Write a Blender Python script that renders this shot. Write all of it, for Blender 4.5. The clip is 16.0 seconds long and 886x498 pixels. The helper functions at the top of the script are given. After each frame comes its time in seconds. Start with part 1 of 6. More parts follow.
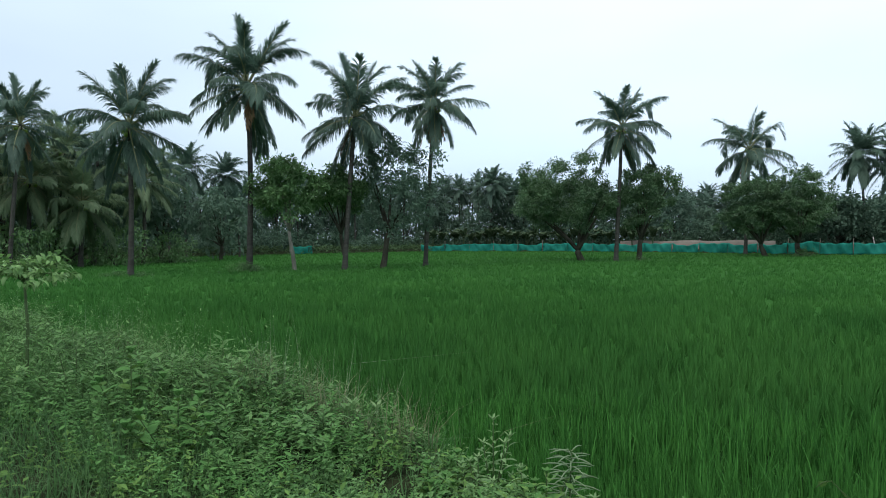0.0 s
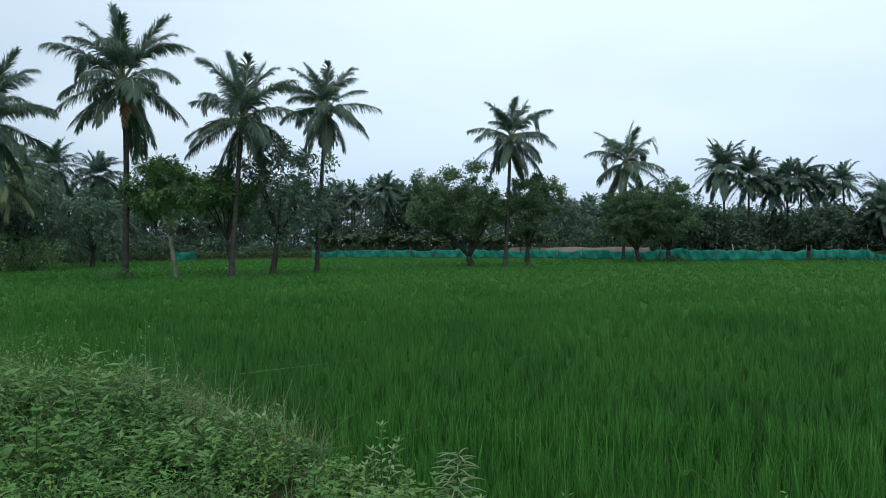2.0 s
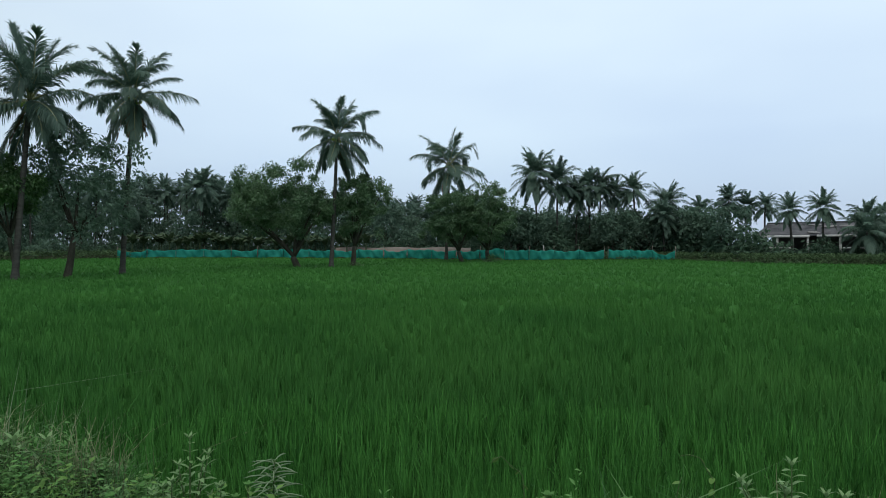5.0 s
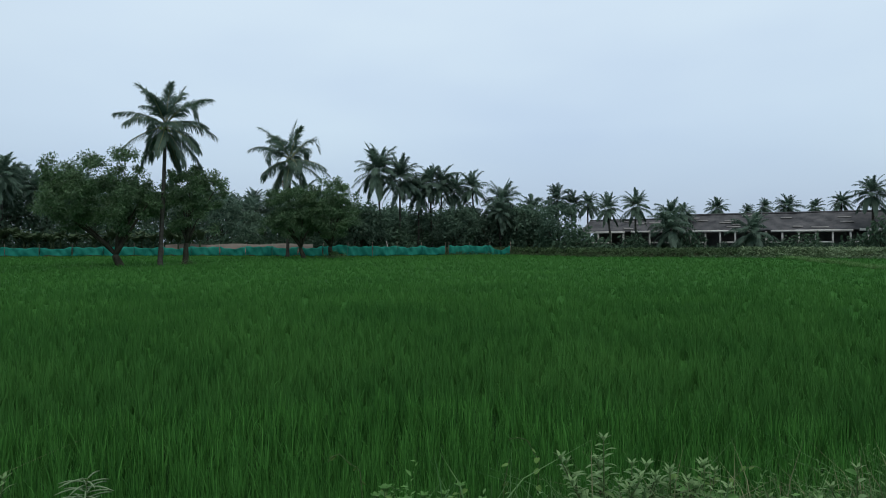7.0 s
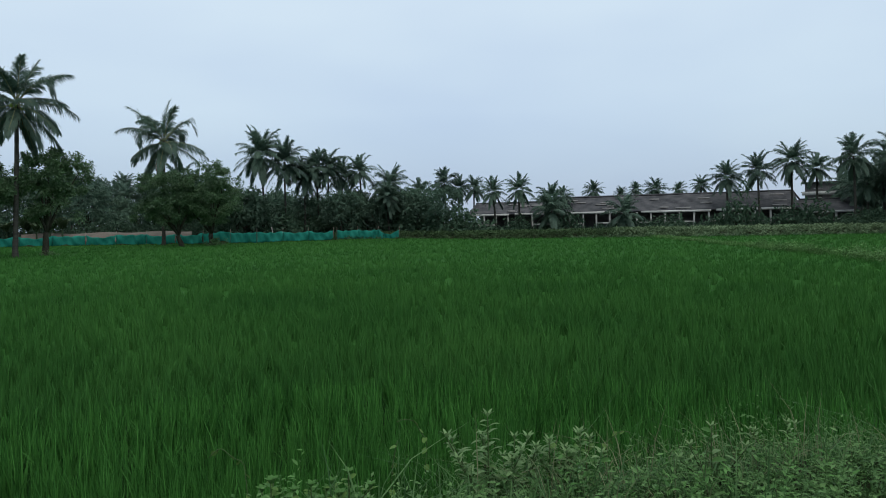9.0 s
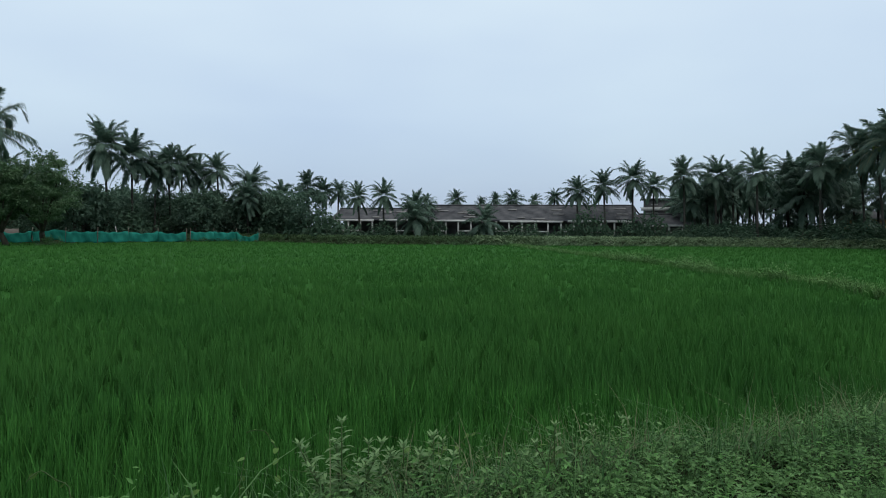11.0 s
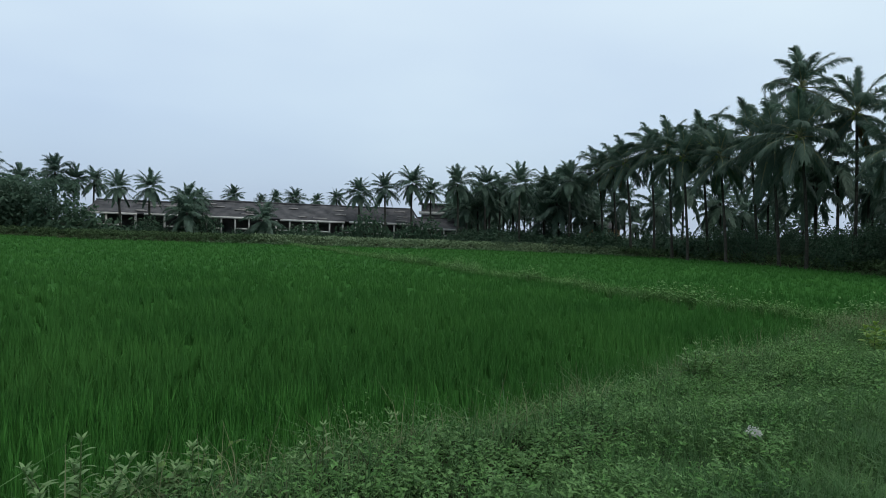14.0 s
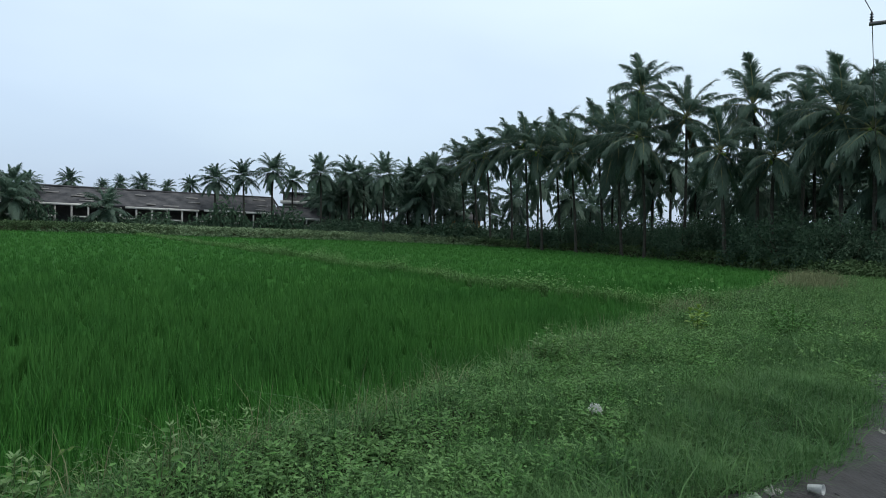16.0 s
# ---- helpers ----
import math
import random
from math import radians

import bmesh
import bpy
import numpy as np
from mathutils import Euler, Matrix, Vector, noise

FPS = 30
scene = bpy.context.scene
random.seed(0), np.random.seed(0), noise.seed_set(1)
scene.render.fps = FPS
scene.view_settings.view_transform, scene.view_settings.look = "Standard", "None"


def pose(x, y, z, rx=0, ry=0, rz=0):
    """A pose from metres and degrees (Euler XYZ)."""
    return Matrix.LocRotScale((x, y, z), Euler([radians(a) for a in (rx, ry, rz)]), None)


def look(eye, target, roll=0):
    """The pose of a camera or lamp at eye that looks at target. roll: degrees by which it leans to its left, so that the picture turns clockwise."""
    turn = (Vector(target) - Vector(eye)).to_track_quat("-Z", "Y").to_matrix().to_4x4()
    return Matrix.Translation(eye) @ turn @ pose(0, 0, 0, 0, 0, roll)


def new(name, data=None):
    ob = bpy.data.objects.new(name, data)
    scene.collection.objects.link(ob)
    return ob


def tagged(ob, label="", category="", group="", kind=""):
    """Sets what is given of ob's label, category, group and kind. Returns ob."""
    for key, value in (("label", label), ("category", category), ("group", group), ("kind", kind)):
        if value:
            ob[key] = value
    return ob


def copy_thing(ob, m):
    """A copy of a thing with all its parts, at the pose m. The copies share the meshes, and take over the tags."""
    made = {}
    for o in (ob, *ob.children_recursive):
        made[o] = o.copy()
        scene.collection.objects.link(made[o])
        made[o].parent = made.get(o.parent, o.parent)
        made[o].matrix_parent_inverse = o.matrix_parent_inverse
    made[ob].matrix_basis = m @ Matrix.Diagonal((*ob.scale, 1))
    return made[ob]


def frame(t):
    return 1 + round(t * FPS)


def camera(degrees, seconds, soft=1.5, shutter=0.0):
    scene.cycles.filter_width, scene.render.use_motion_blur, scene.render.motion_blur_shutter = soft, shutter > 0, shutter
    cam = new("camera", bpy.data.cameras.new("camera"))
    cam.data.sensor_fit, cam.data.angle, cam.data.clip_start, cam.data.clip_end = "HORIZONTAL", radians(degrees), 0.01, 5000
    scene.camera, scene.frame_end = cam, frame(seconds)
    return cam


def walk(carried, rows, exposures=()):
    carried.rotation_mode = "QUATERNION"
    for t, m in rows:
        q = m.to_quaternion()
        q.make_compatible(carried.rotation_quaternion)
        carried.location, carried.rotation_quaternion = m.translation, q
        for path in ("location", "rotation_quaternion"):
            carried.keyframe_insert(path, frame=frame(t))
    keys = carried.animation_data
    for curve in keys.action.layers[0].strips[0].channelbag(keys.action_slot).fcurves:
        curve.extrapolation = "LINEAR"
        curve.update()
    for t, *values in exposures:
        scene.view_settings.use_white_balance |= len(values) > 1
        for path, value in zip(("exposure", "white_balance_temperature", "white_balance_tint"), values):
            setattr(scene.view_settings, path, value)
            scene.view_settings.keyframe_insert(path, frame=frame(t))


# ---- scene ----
# ---------------------------------------------------------------- camera
cam = camera(69.45, 16.0, soft=0.95)
ROWS = [
    (0, 0.000, 0.000, 1.550, 89.26, 0.44, -0.01),
    (0.5, 0.009, -0.000, 1.550, 89.63, 0.23, -3.11),
    (1, 0.015, -0.001, 1.550, 89.87, 0.48, -4.99),
    (1.5, 0.020, -0.001, 1.550, 89.95, 0.49, -6.79),
    (2, 0.028, -0.002, 1.550, 89.75, 0.28, -9.57),
    (2.5, 0.035, -0.004, 1.550, 89.56, 0.37, -11.75),
    (3, 0.045, -0.006, 1.550, 88.91, 0.61, -15.37),
    (3.5, 0.051, -0.008, 1.550, 88.96, 0.77, -17.46),
    (4, 0.058, -0.010, 1.550, 89.31, 0.46, -20.06),
    (6.5, 0.096, -0.030, 1.550, 89.57, 0.23, -34.51),
    (7, 0.107, -0.038, 1.550, 89.31, 0.29, -38.92),
    (7.5, 0.113, -0.043, 1.550, 88.65, 0.25, -41.83),
    (8, 0.119, -0.048, 1.550, 88.41, 0.51, -44.34),
    (10.5, 0.143, -0.078, 1.550, 87.64, 0.39, -57.29),
    (11, 0.149, -0.087, 1.550, 88.18, -0.37, -60.95),
    (11.5, 0.152, -0.095, 1.550, 88.00, -0.45, -63.66),
    (12, 0.157, -0.104, 1.550, 88.09, -0.63, -67.01),
    (12.5, 0.159, -0.110, 1.550, 87.98, -0.74, -69.35),
    (13, 0.163, -0.121, 1.550, 88.64, -1.16, -73.06),
    (13.5, 0.166, -0.133, 1.550, 88.51, -1.27, -77.36),
    (14, 0.168, -0.141, 1.550, 88.63, -2.06, -80.30),
    (14.5, 0.169, -0.149, 1.550, 88.93, -2.14, -83.00),
    (15, 0.169, -0.155, 1.550, 89.22, -2.00, -84.89),
    (15.5, 0.170, -0.166, 1.550, 89.14, -2.29, -88.74),
    (16, 0.170, -0.177, 1.550, 88.23, -2.40, -92.41),
]
EXPOSURES = [(0, 0.70), (1.0, 0.59), (3.5, 0.42), (4.2, 0.38), (6.5, 0.15), (8, 0.11), (11, 0.14), (14, 0.17), (15, 0.20), (15.5, 0.25), (16, 0.36)]
walk(cam, [(t, pose(x, y, z, rx, ry, rz)) for t, x, y, z, rx, ry, rz in ROWS], EXPOSURES)

# ---------------------------------------------------------------- sky and light
SUN_ELEVATION, SUN_AZIMUTH = 56.0, 212.0
HORIZON, MIDDLE, ZENITH = (0.415, 0.51, 0.67, 1), (0.600, 0.75, 0.915, 1), (0.95, 1.07, 1.13, 1)
world = bpy.data.worlds.new("overcast_sky")
scene.world = world
world.use_nodes = True
wn, wl = world.node_tree.nodes, world.node_tree.links
wn.clear()
w_out = wn.new("ShaderNodeOutputWorld")
w_bg = wn.new("ShaderNodeBackground")
w_sky = wn.new("ShaderNodeTexSky")
w_sky.sky_type = "NISHITA"
w_sky.sun_disc = False
w_sky.sun_elevation, w_sky.sun_rotation = radians(SUN_ELEVATION), radians(SUN_AZIMUTH)
w_scale = wn.new("ShaderNodeVectorMath")
w_scale.operation = "SCALE"
w_scale.inputs["Scale"].default_value = 0.06
w_coord = wn.new("ShaderNodeTexCoord")
w_map = wn.new("ShaderNodeMapping")
w_map.inputs["Scale"].default_value = (1.2, 1.2, 3.5)
w_noise = wn.new("ShaderNodeTexNoise")
w_noise.inputs["Scale"].default_value = 1.6
w_noise.inputs["Detail"].default_value = 3.0
w_noise.inputs["Roughness"].default_value = 0.45
w_ramp = wn.new("ShaderNodeValToRGB")
w_ramp.color_ramp.elements[0].position, w_ramp.color_ramp.elements[0].color = 0.3, (0.90, 0.92, 0.96, 1)
w_ramp.color_ramp.elements[1].position, w_ramp.color_ramp.elements[1].color = 0.72, (1.06, 1.06, 1.02, 1)
w_split = wn.new("ShaderNodeSeparateXYZ")
w_rise = wn.new("ShaderNodeValToRGB")
w_rise.color_ramp.interpolation = "B_SPLINE"
w_rise.color_ramp.elements[0].position, w_rise.color_ramp.elements[0].color = 0.0, HORIZON
w_rise.color_ramp.elements[1].position, w_rise.color_ramp.elements[1].color = 0.60, ZENITH
w_band = w_rise.color_ramp.elements.new(0.17)
w_band.color = MIDDLE
w_cloud = wn.new("ShaderNodeMix")
w_cloud.data_type, w_cloud.blend_type = "RGBA", "MULTIPLY"
w_cloud.inputs["Factor"].default_value = 1.0
wl.new(w_coord.outputs["Generated"], w_split.inputs["Vector"])
wl.new(w_split.outputs["Z"], w_rise.inputs["Fac"])
wl.new(w_rise.outputs["Color"], w_cloud.inputs["A"])
wl.new(w_ramp.outputs["Color"], w_cloud.inputs["B"])
w_mix = wn.new("ShaderNodeMix")
w_mix.data_type = "RGBA"
w_mix.inputs["Factor"].default_value = 0.8
wl.new(w_coord.outputs["Generated"], w_map.inputs["Vector"])
wl.new(w_map.outputs["Vector"], w_noise.inputs["Vector"])
wl.new(w_noise.outputs["Fac"], w_ramp.inputs["Fac"])
wl.new(w_sky.outputs["Color"], w_scale.inputs[0])
wl.new(w_scale.outputs["Vector"], w_mix.inputs["A"])
w_side = wn.new("ShaderNodeVectorMath")
w_side.operation = "DOT_PRODUCT"
w_side.inputs[1].default_value = (-0.94, 0.34, 0.0)
w_grey = wn.new("ShaderNodeMapRange")
w_grey.interpolation_type = "SMOOTHSTEP"
for socket, value in (("From Min", 0.1), ("From Max", 1.0), ("To Min", 1.0), ("To Max", 0.72)):
    w_grey.inputs[socket].default_value = value
w_shade = wn.new("ShaderNodeVectorMath")
w_shade.operation = "SCALE"
wl.new(w_coord.outputs["Generated"], w_side.inputs[0])
wl.new(w_side.outputs["Value"], w_grey.inputs["Value"])
wl.new(w_cloud.outputs["Result"], w_shade.inputs[0])
wl.new(w_grey.outputs["Result"], w_shade.inputs["Scale"])
wl.new(w_shade.outputs["Vector"], w_mix.inputs["B"])
wl.new(w_mix.outputs["Result"], w_bg.inputs["Color"])
w_bg.inputs["Strength"].default_value = 1.0
wl.new(w_bg.outputs["Background"], w_out.inputs["Surface"])

sun_data = bpy.data.lights.new("sun", "SUN")
sun_data.energy, sun_data.angle, sun_data.color = 0.75, radians(40), (1.0, 0.96, 0.9)
sun = new("sun", sun_data)
sun_a, sun_e = radians(SUN_AZIMUTH), radians(SUN_ELEVATION)
sun.matrix_world = look((200 * math.sin(sun_a) * math.cos(sun_e), 200 * math.cos(sun_a) * math.cos(sun_e), 200 * math.sin(sun_e)), (0, 0, 0))


# ---------------------------------------------------------------- materials
def material(name, low, high, scale=4.0, rough=0.7, bump=0.0, fine=0.0, island=0.0, each=0.0, thin=0.0, spec=0.3, metal=0.0, stretch=(1, 1, 1), third=None):
    """low, high: two base colours mixed by a coarse and a fine noise; island, each: change by piece and by object; thin: light that passes through a leaf."""
    m = bpy.data.materials.new(name)
    m.use_nodes = True
    n, l = m.node_tree.nodes, m.node_tree.links
    b = n["Principled BSDF"]
    tc = n.new("ShaderNodeTexCoord")
    mp = n.new("ShaderNodeMapping")
    mp.inputs["Scale"].default_value = stretch
    l.new(tc.outputs["Object"], mp.inputs["Vector"])
    n1 = n.new("ShaderNodeTexNoise")
    n1.inputs["Scale"].default_value, n1.inputs["Detail"].default_value = scale, 4
    n2 = n.new("ShaderNodeTexNoise")
    n2.inputs["Scale"].default_value, n2.inputs["Detail"].default_value = scale * 9, 3
    for q in (n1, n2):
        l.new(mp.outputs["Vector"], q.inputs["Vector"])
    add = n.new("ShaderNodeMath")
    add.operation = "MULTIPLY_ADD"
    add.inputs[1].default_value = 0.35
    l.new(n2.outputs["Fac"], add.inputs[0])
    l.new(n1.outputs["Fac"], add.inputs[2])
    value = add.outputs[0]
    if island or each:
        geo = n.new("ShaderNodeNewGeometry")
        info = n.new("ShaderNodeObjectInfo")
        for source, amount in ((geo.outputs["Random Per Island"], island), (info.outputs["Random"], each)):
            if amount:
                k = n.new("ShaderNodeMath")
                k.operation = "MULTIPLY_ADD"
                k.inputs[1].default_value = amount
                l.new(source, k.inputs[0])
                l.new(value, k.inputs[2])
                value = k.outputs[0]
    ramp = n.new("ShaderNodeValToRGB")
    centre = 0.675 + (island + each) / 2
    ramp.color_ramp.elements[0].position, ramp.color_ramp.elements[0].color = max(0, centre - 0.26 - (island + each) / 3) / 1.6, (*low, 1)
    ramp.color_ramp.elements[1].position, ramp.color_ramp.elements[1].color = min(1.55, centre + 0.26 + (island + each) / 3) / 1.6, (*high, 1)
    if third:
        e = ramp.color_ramp.elements.new(0.97)
        e.color = (*third, 1)
    div = n.new("ShaderNodeMath")
    div.operation = "MULTIPLY"
    div.inputs[1].default_value = 1 / 1.6
    l.new(value, div.inputs[0])
    l.new(div.outputs[0], ramp.inputs["Fac"])
    l.new(ramp.outputs["Color"], b.inputs["Base Color"])
    b.inputs["Roughness"].default_value = rough
    b.inputs["Specular IOR Level"].default_value = spec
    b.inputs["Metallic"].default_value = metal
    if bump:
        bp = n.new("ShaderNodeBump")
        bp.inputs["Strength"].default_value, bp.inputs["Distance"].default_value = bump, fine or 0.02
        l.new(add.outputs[0], bp.inputs["Height"])
        l.new(bp.outputs["Normal"], b.inputs["Normal"])
    if thin:
        tr = n.new("ShaderNodeBsdfTranslucent")
        l.new(ramp.outputs["Color"], tr.inputs["Color"])
        mix = n.new("ShaderNodeMixShader")
        mix.inputs["Fac"].default_value = thin
        out = n["Material Output"]
        l.new(b.outputs["BSDF"], mix.inputs[1])
        l.new(tr.outputs["BSDF"], mix.inputs[2])
        l.new(mix.outputs["Shader"], out.inputs["Surface"])
    return m


M_RICE = material("rice_blade", (0.013, 0.068, 0.012), (0.080, 0.256, 0.051), 1.3, 0.7, island=0.7, thin=0.25, spec=0.10)
# whole blades farther off: the same green in a narrower range
M_RICE_SOFT = material("rice_blade_far", (0.030, 0.114, 0.025), (0.068, 0.198, 0.044), 0.28, 0.7, island=0.10, thin=0.25, spec=0.08)
# far sheet: the same leaf cover without the shade colour
M_CANOPY_TOP = material("rice_canopy_top", (0.023, 0.086, 0.017), (0.037, 0.124, 0.026), 0.5, 0.95, 0.4, 0.05, spec=0.02)
# near sheet: shade between the rice hills is put into this dark green
M_CANOPY_SHADE = material("rice_canopy", (0.006, 0.024, 0.006), (0.018, 0.056, 0.013), 1.5, 0.95, 0.5, 0.06, stretch=(1, 1, 0.3), spec=0.02)
M_GRASS = material("verge_grass", (0.028, 0.092, 0.028), (0.118, 0.236, 0.084), 0.8, 0.6, island=0.5, thin=0.3, spec=0.2)
M_DRY = material("dry_grass", (0.105, 0.132, 0.068), (0.240, 0.265, 0.152), 1.2, 0.85, island=0.4, thin=0.2, spec=0.05)
M_WEED = material("weed_leaf", (0.034, 0.112, 0.028), (0.150, 0.318, 0.098), 0.9, 0.65, island=0.55, thin=0.28, spec=0.10)
M_PALE = material("pale_leaf", (0.105, 0.170, 0.090), (0.240, 0.330, 0.195), 0.5, 0.7, island=0.4, thin=0.2, spec=0.12)
M_YOUNG = material("young_leaf", (0.12, 0.24, 0.04), (0.26, 0.40, 0.08), 2.0, 0.45, island=0.3, thin=0.3)
M_STEM = material("weed_stem", (0.035, 0.075, 0.022), (0.08, 0.125, 0.045), 5, 0.7)
M_FROND = material("palm_leaf", (0.050, 0.096, 0.080), (0.146, 0.232, 0.170), 0.7, 0.5, island=0.4, each=0.35, thin=0.48, spec=0.32)
# lighter, yellower copy of palm_leaf for the low palms at the left
M_FROND_LUSH = material("lush_palm_leaf", (0.095, 0.158, 0.085), (0.230, 0.325, 0.178), 0.7, 0.45, island=0.35, each=0.3, thin=0.48, spec=0.36)
M_FROND_DEAD = material("dead_palm_leaf", (0.10, 0.06, 0.03), (0.22, 0.14, 0.07), 1.5, 0.8, island=0.3)
M_RACHIS = material("palm_rib", (0.13, 0.16, 0.08), (0.25, 0.26, 0.13), 2, 0.55)
M_BARK_PALM = material("palm_bark", (0.028, 0.028, 0.025), (0.085, 0.084, 0.076), 2.2, 0.9, 0.8, 0.03, each=0.3, stretch=(1, 1, 3), spec=0.04)
M_BARK = material("tree_bark", (0.024, 0.024, 0.018), (0.076, 0.074, 0.058), 3, 0.9, 0.8, 0.03, stretch=(1, 1, 0.4), spec=0.04)
M_MANGO = material("mango_leaf", (0.032, 0.080, 0.041), (0.110, 0.205, 0.088), 0.45, 0.45, island=0.4, each=0.2, thin=0.32, spec=0.42)
M_MANGO_YOUNG = material("young_mango_leaf", (0.046, 0.116, 0.044), (0.140, 0.262, 0.096), 0.45, 0.45, island=0.45, each=0.2, thin=0.34, spec=0.36)
M_BARK_PALE = material("pale_bark", (0.10, 0.10, 0.085), (0.24, 0.23, 0.20), 3, 0.9, 0.6, 0.02, stretch=(1, 1, 0.4), spec=0.05)
M_SAPLING = material("sapling_leaf", (0.062, 0.150, 0.046), (0.230, 0.400, 0.140), 3.0, 0.5, each=0.5, thin=0.3, spec=0.25)
# lifted and blued: the far wood's haze is put into this colour
M_DARKLEAF = material("dark_leaf", (0.050, 0.096, 0.072), (0.114, 0.186, 0.128), 0.5, 0.6, island=0.35, each=0.35, thin=0.38, spec=0.18)
M_BUSH = material("bush_leaf", (0.030, 0.066, 0.046), (0.084, 0.144, 0.090), 0.5, 0.65, island=0.4, each=0.35, thin=0.35, spec=0.14)
M_BANANA = material("banana_leaf", (0.022, 0.045, 0.022), (0.065, 0.100, 0.048), 1.0, 0.6, island=0.3, each=0.2, thin=0.2, spec=0.15)
M_NET = material("green_net", (0.010, 0.16, 0.125), (0.032, 0.29, 0.225), 0.7, 0.8, 0.5, 0.05, thin=0.25, stretch=(1, 1, 0.6), spec=0.1)
M_POST = material("wood_post", (0.10, 0.09, 0.08), (0.24, 0.21, 0.18), 6, 0.9, 0.5, 0.01)
M_ROOF = material("weathered_roof_tile", (0.038, 0.040, 0.047), (0.130, 0.130, 0.138), 0.9, 0.95, 0.6, 0.05, each=0.1, spec=0.05)
M_TILE_PALE = material("mended_roof_tile", (0.12, 0.118, 0.12), (0.25, 0.245, 0.245), 2.0, 0.95, 0.5, 0.02)
M_DULL = material("dull_weed", (0.036, 0.074, 0.032), (0.098, 0.158, 0.074), 0.6, 0.75, island=0.4, thin=0.25, spec=0.1)
M_VERGE_LEAF = material("verge_leaf", (0.044, 0.120, 0.037), (0.190, 0.348, 0.126), 0.9, 0.6, island=0.55, thin=0.28, spec=0.14)
M_WEED_COOL = material("weed_leaf_cool", (0.040, 0.114, 0.033), (0.185, 0.340, 0.120), 0.9, 0.65, island=0.55, thin=0.28, spec=0.10)
M_WEED_WARM = material("weed_leaf_warm", (0.050, 0.120, 0.026), (0.165, 0.300, 0.078), 0.9, 0.65, island=0.5, thin=0.25, spec=0.15)
M_PLASTER = material("whitewashed_plaster", (0.26, 0.26, 0.26), (0.62, 0.62, 0.60), 0.9, 0.9, 0.3, 0.01)
M_LIME = material("limewashed_board", (0.45, 0.45, 0.45), (0.74, 0.74, 0.72), 0.9, 0.9, 0.3, 0.01)
M_DARKWALL = material("dark_wall", (0.05, 0.05, 0.055), (0.12, 0.12, 0.12), 0.8, 0.95, 0.3, 0.02)
M_MUD = material("wet_mud", (0.020, 0.0195, 0.021), (0.056, 0.054, 0.057), 2.6, 0.65, 1.0, 0.06, spec=0.2)
M_VERGE = material("verge_soil", (0.013, 0.020, 0.010), (0.034, 0.042, 0.021), 2.3, 0.95, 0.9, 0.04, spec=0.03)
M_CUP = material("clear_plastic", (0.50, 0.52, 0.53), (0.78, 0.80, 0.80), 8, 0.25, thin=0.45, spec=0.5)
M_PAPER = material("dirty_paper", (0.18, 0.19, 0.18), (0.42, 0.42, 0.39), 12, 0.8, 0.4, 0.004)
M_STEEL = material("galvanised_steel", (0.10, 0.10, 0.11), (0.20, 0.20, 0.21), 6, 0.5, metal=0.7)
M_CONCRETE = material("grey_concrete", (0.22, 0.22, 0.21), (0.36, 0.35, 0.33), 3, 0.9, 0.4, 0.01)
M_CERAMIC = material("brown_ceramic", (0.03, 0.03, 0.035), (0.06, 0.06, 0.07), 6, 0.3)
M_ORANGE = material("ochre_plaster", (0.42, 0.27, 0.14), (0.55, 0.38, 0.2), 0.8, 0.9)


# ---------------------------------------------------------------- mesh helpers
def mesh_of(name, verts, faces, mat):
    """faces: an integer array, one face of equal size a row, or a list of such arrays."""
    verts = np.asarray(verts, dtype=np.float32)
    groups = faces if isinstance(faces, list) else [faces]
    groups = [np.asarray(g, dtype=np.int32) for g in groups if len(g)]
    sizes = np.concatenate([np.full(len(g), g.shape[1], dtype=np.int32) for g in groups])
    loops = np.concatenate([g.ravel() for g in groups])
    starts = np.concatenate([[0], np.cumsum(sizes)[:-1]]).astype(np.int32)
    me = bpy.data.meshes.new(name)
    me.vertices.add(len(verts))
    me.vertices.foreach_set("co", verts.ravel())
    me.loops.add(len(loops))
    me.loops.foreach_set("vertex_index", loops)
    me.polygons.add(len(sizes))
    me.polygons.foreach_set("loop_start", starts)
    me.update(calc_edges=True)
    if mat:
        me.materials.append(mat)
    return me


def merged(pieces):
    """Joins (verts, [face arrays]) pieces."""
    vs, by_size, base = [], {}, 0
    for v, fs in pieces:
        v = np.asarray(v, dtype=np.float32).reshape(-1, 3)
        vs.append(v)
        for f in fs:
            f = np.asarray(f, dtype=np.int64)
            if len(f):
                by_size.setdefault(f.shape[1], []).append(f + base)
        base += len(v)
    return np.concatenate(vs), [np.concatenate(f) for f in by_size.values()]


def part(name, me, parent, label="", m=None):
    ob = new(name, me)
    ob.parent = parent
    if m is not None:
        ob.matrix_basis = m
    return tagged(ob, label) if label else ob


def thing(name, x, y, z, label, category, group="", kind="", turn=0.0, scale=1.0):
    ob = new(name)
    ob.empty_display_size = 0.2
    ob.matrix_basis = Matrix.LocRotScale((x, y, z), Euler((0, 0, turn)), (scale, scale, scale))
    return tagged(ob, label, category, group, kind)


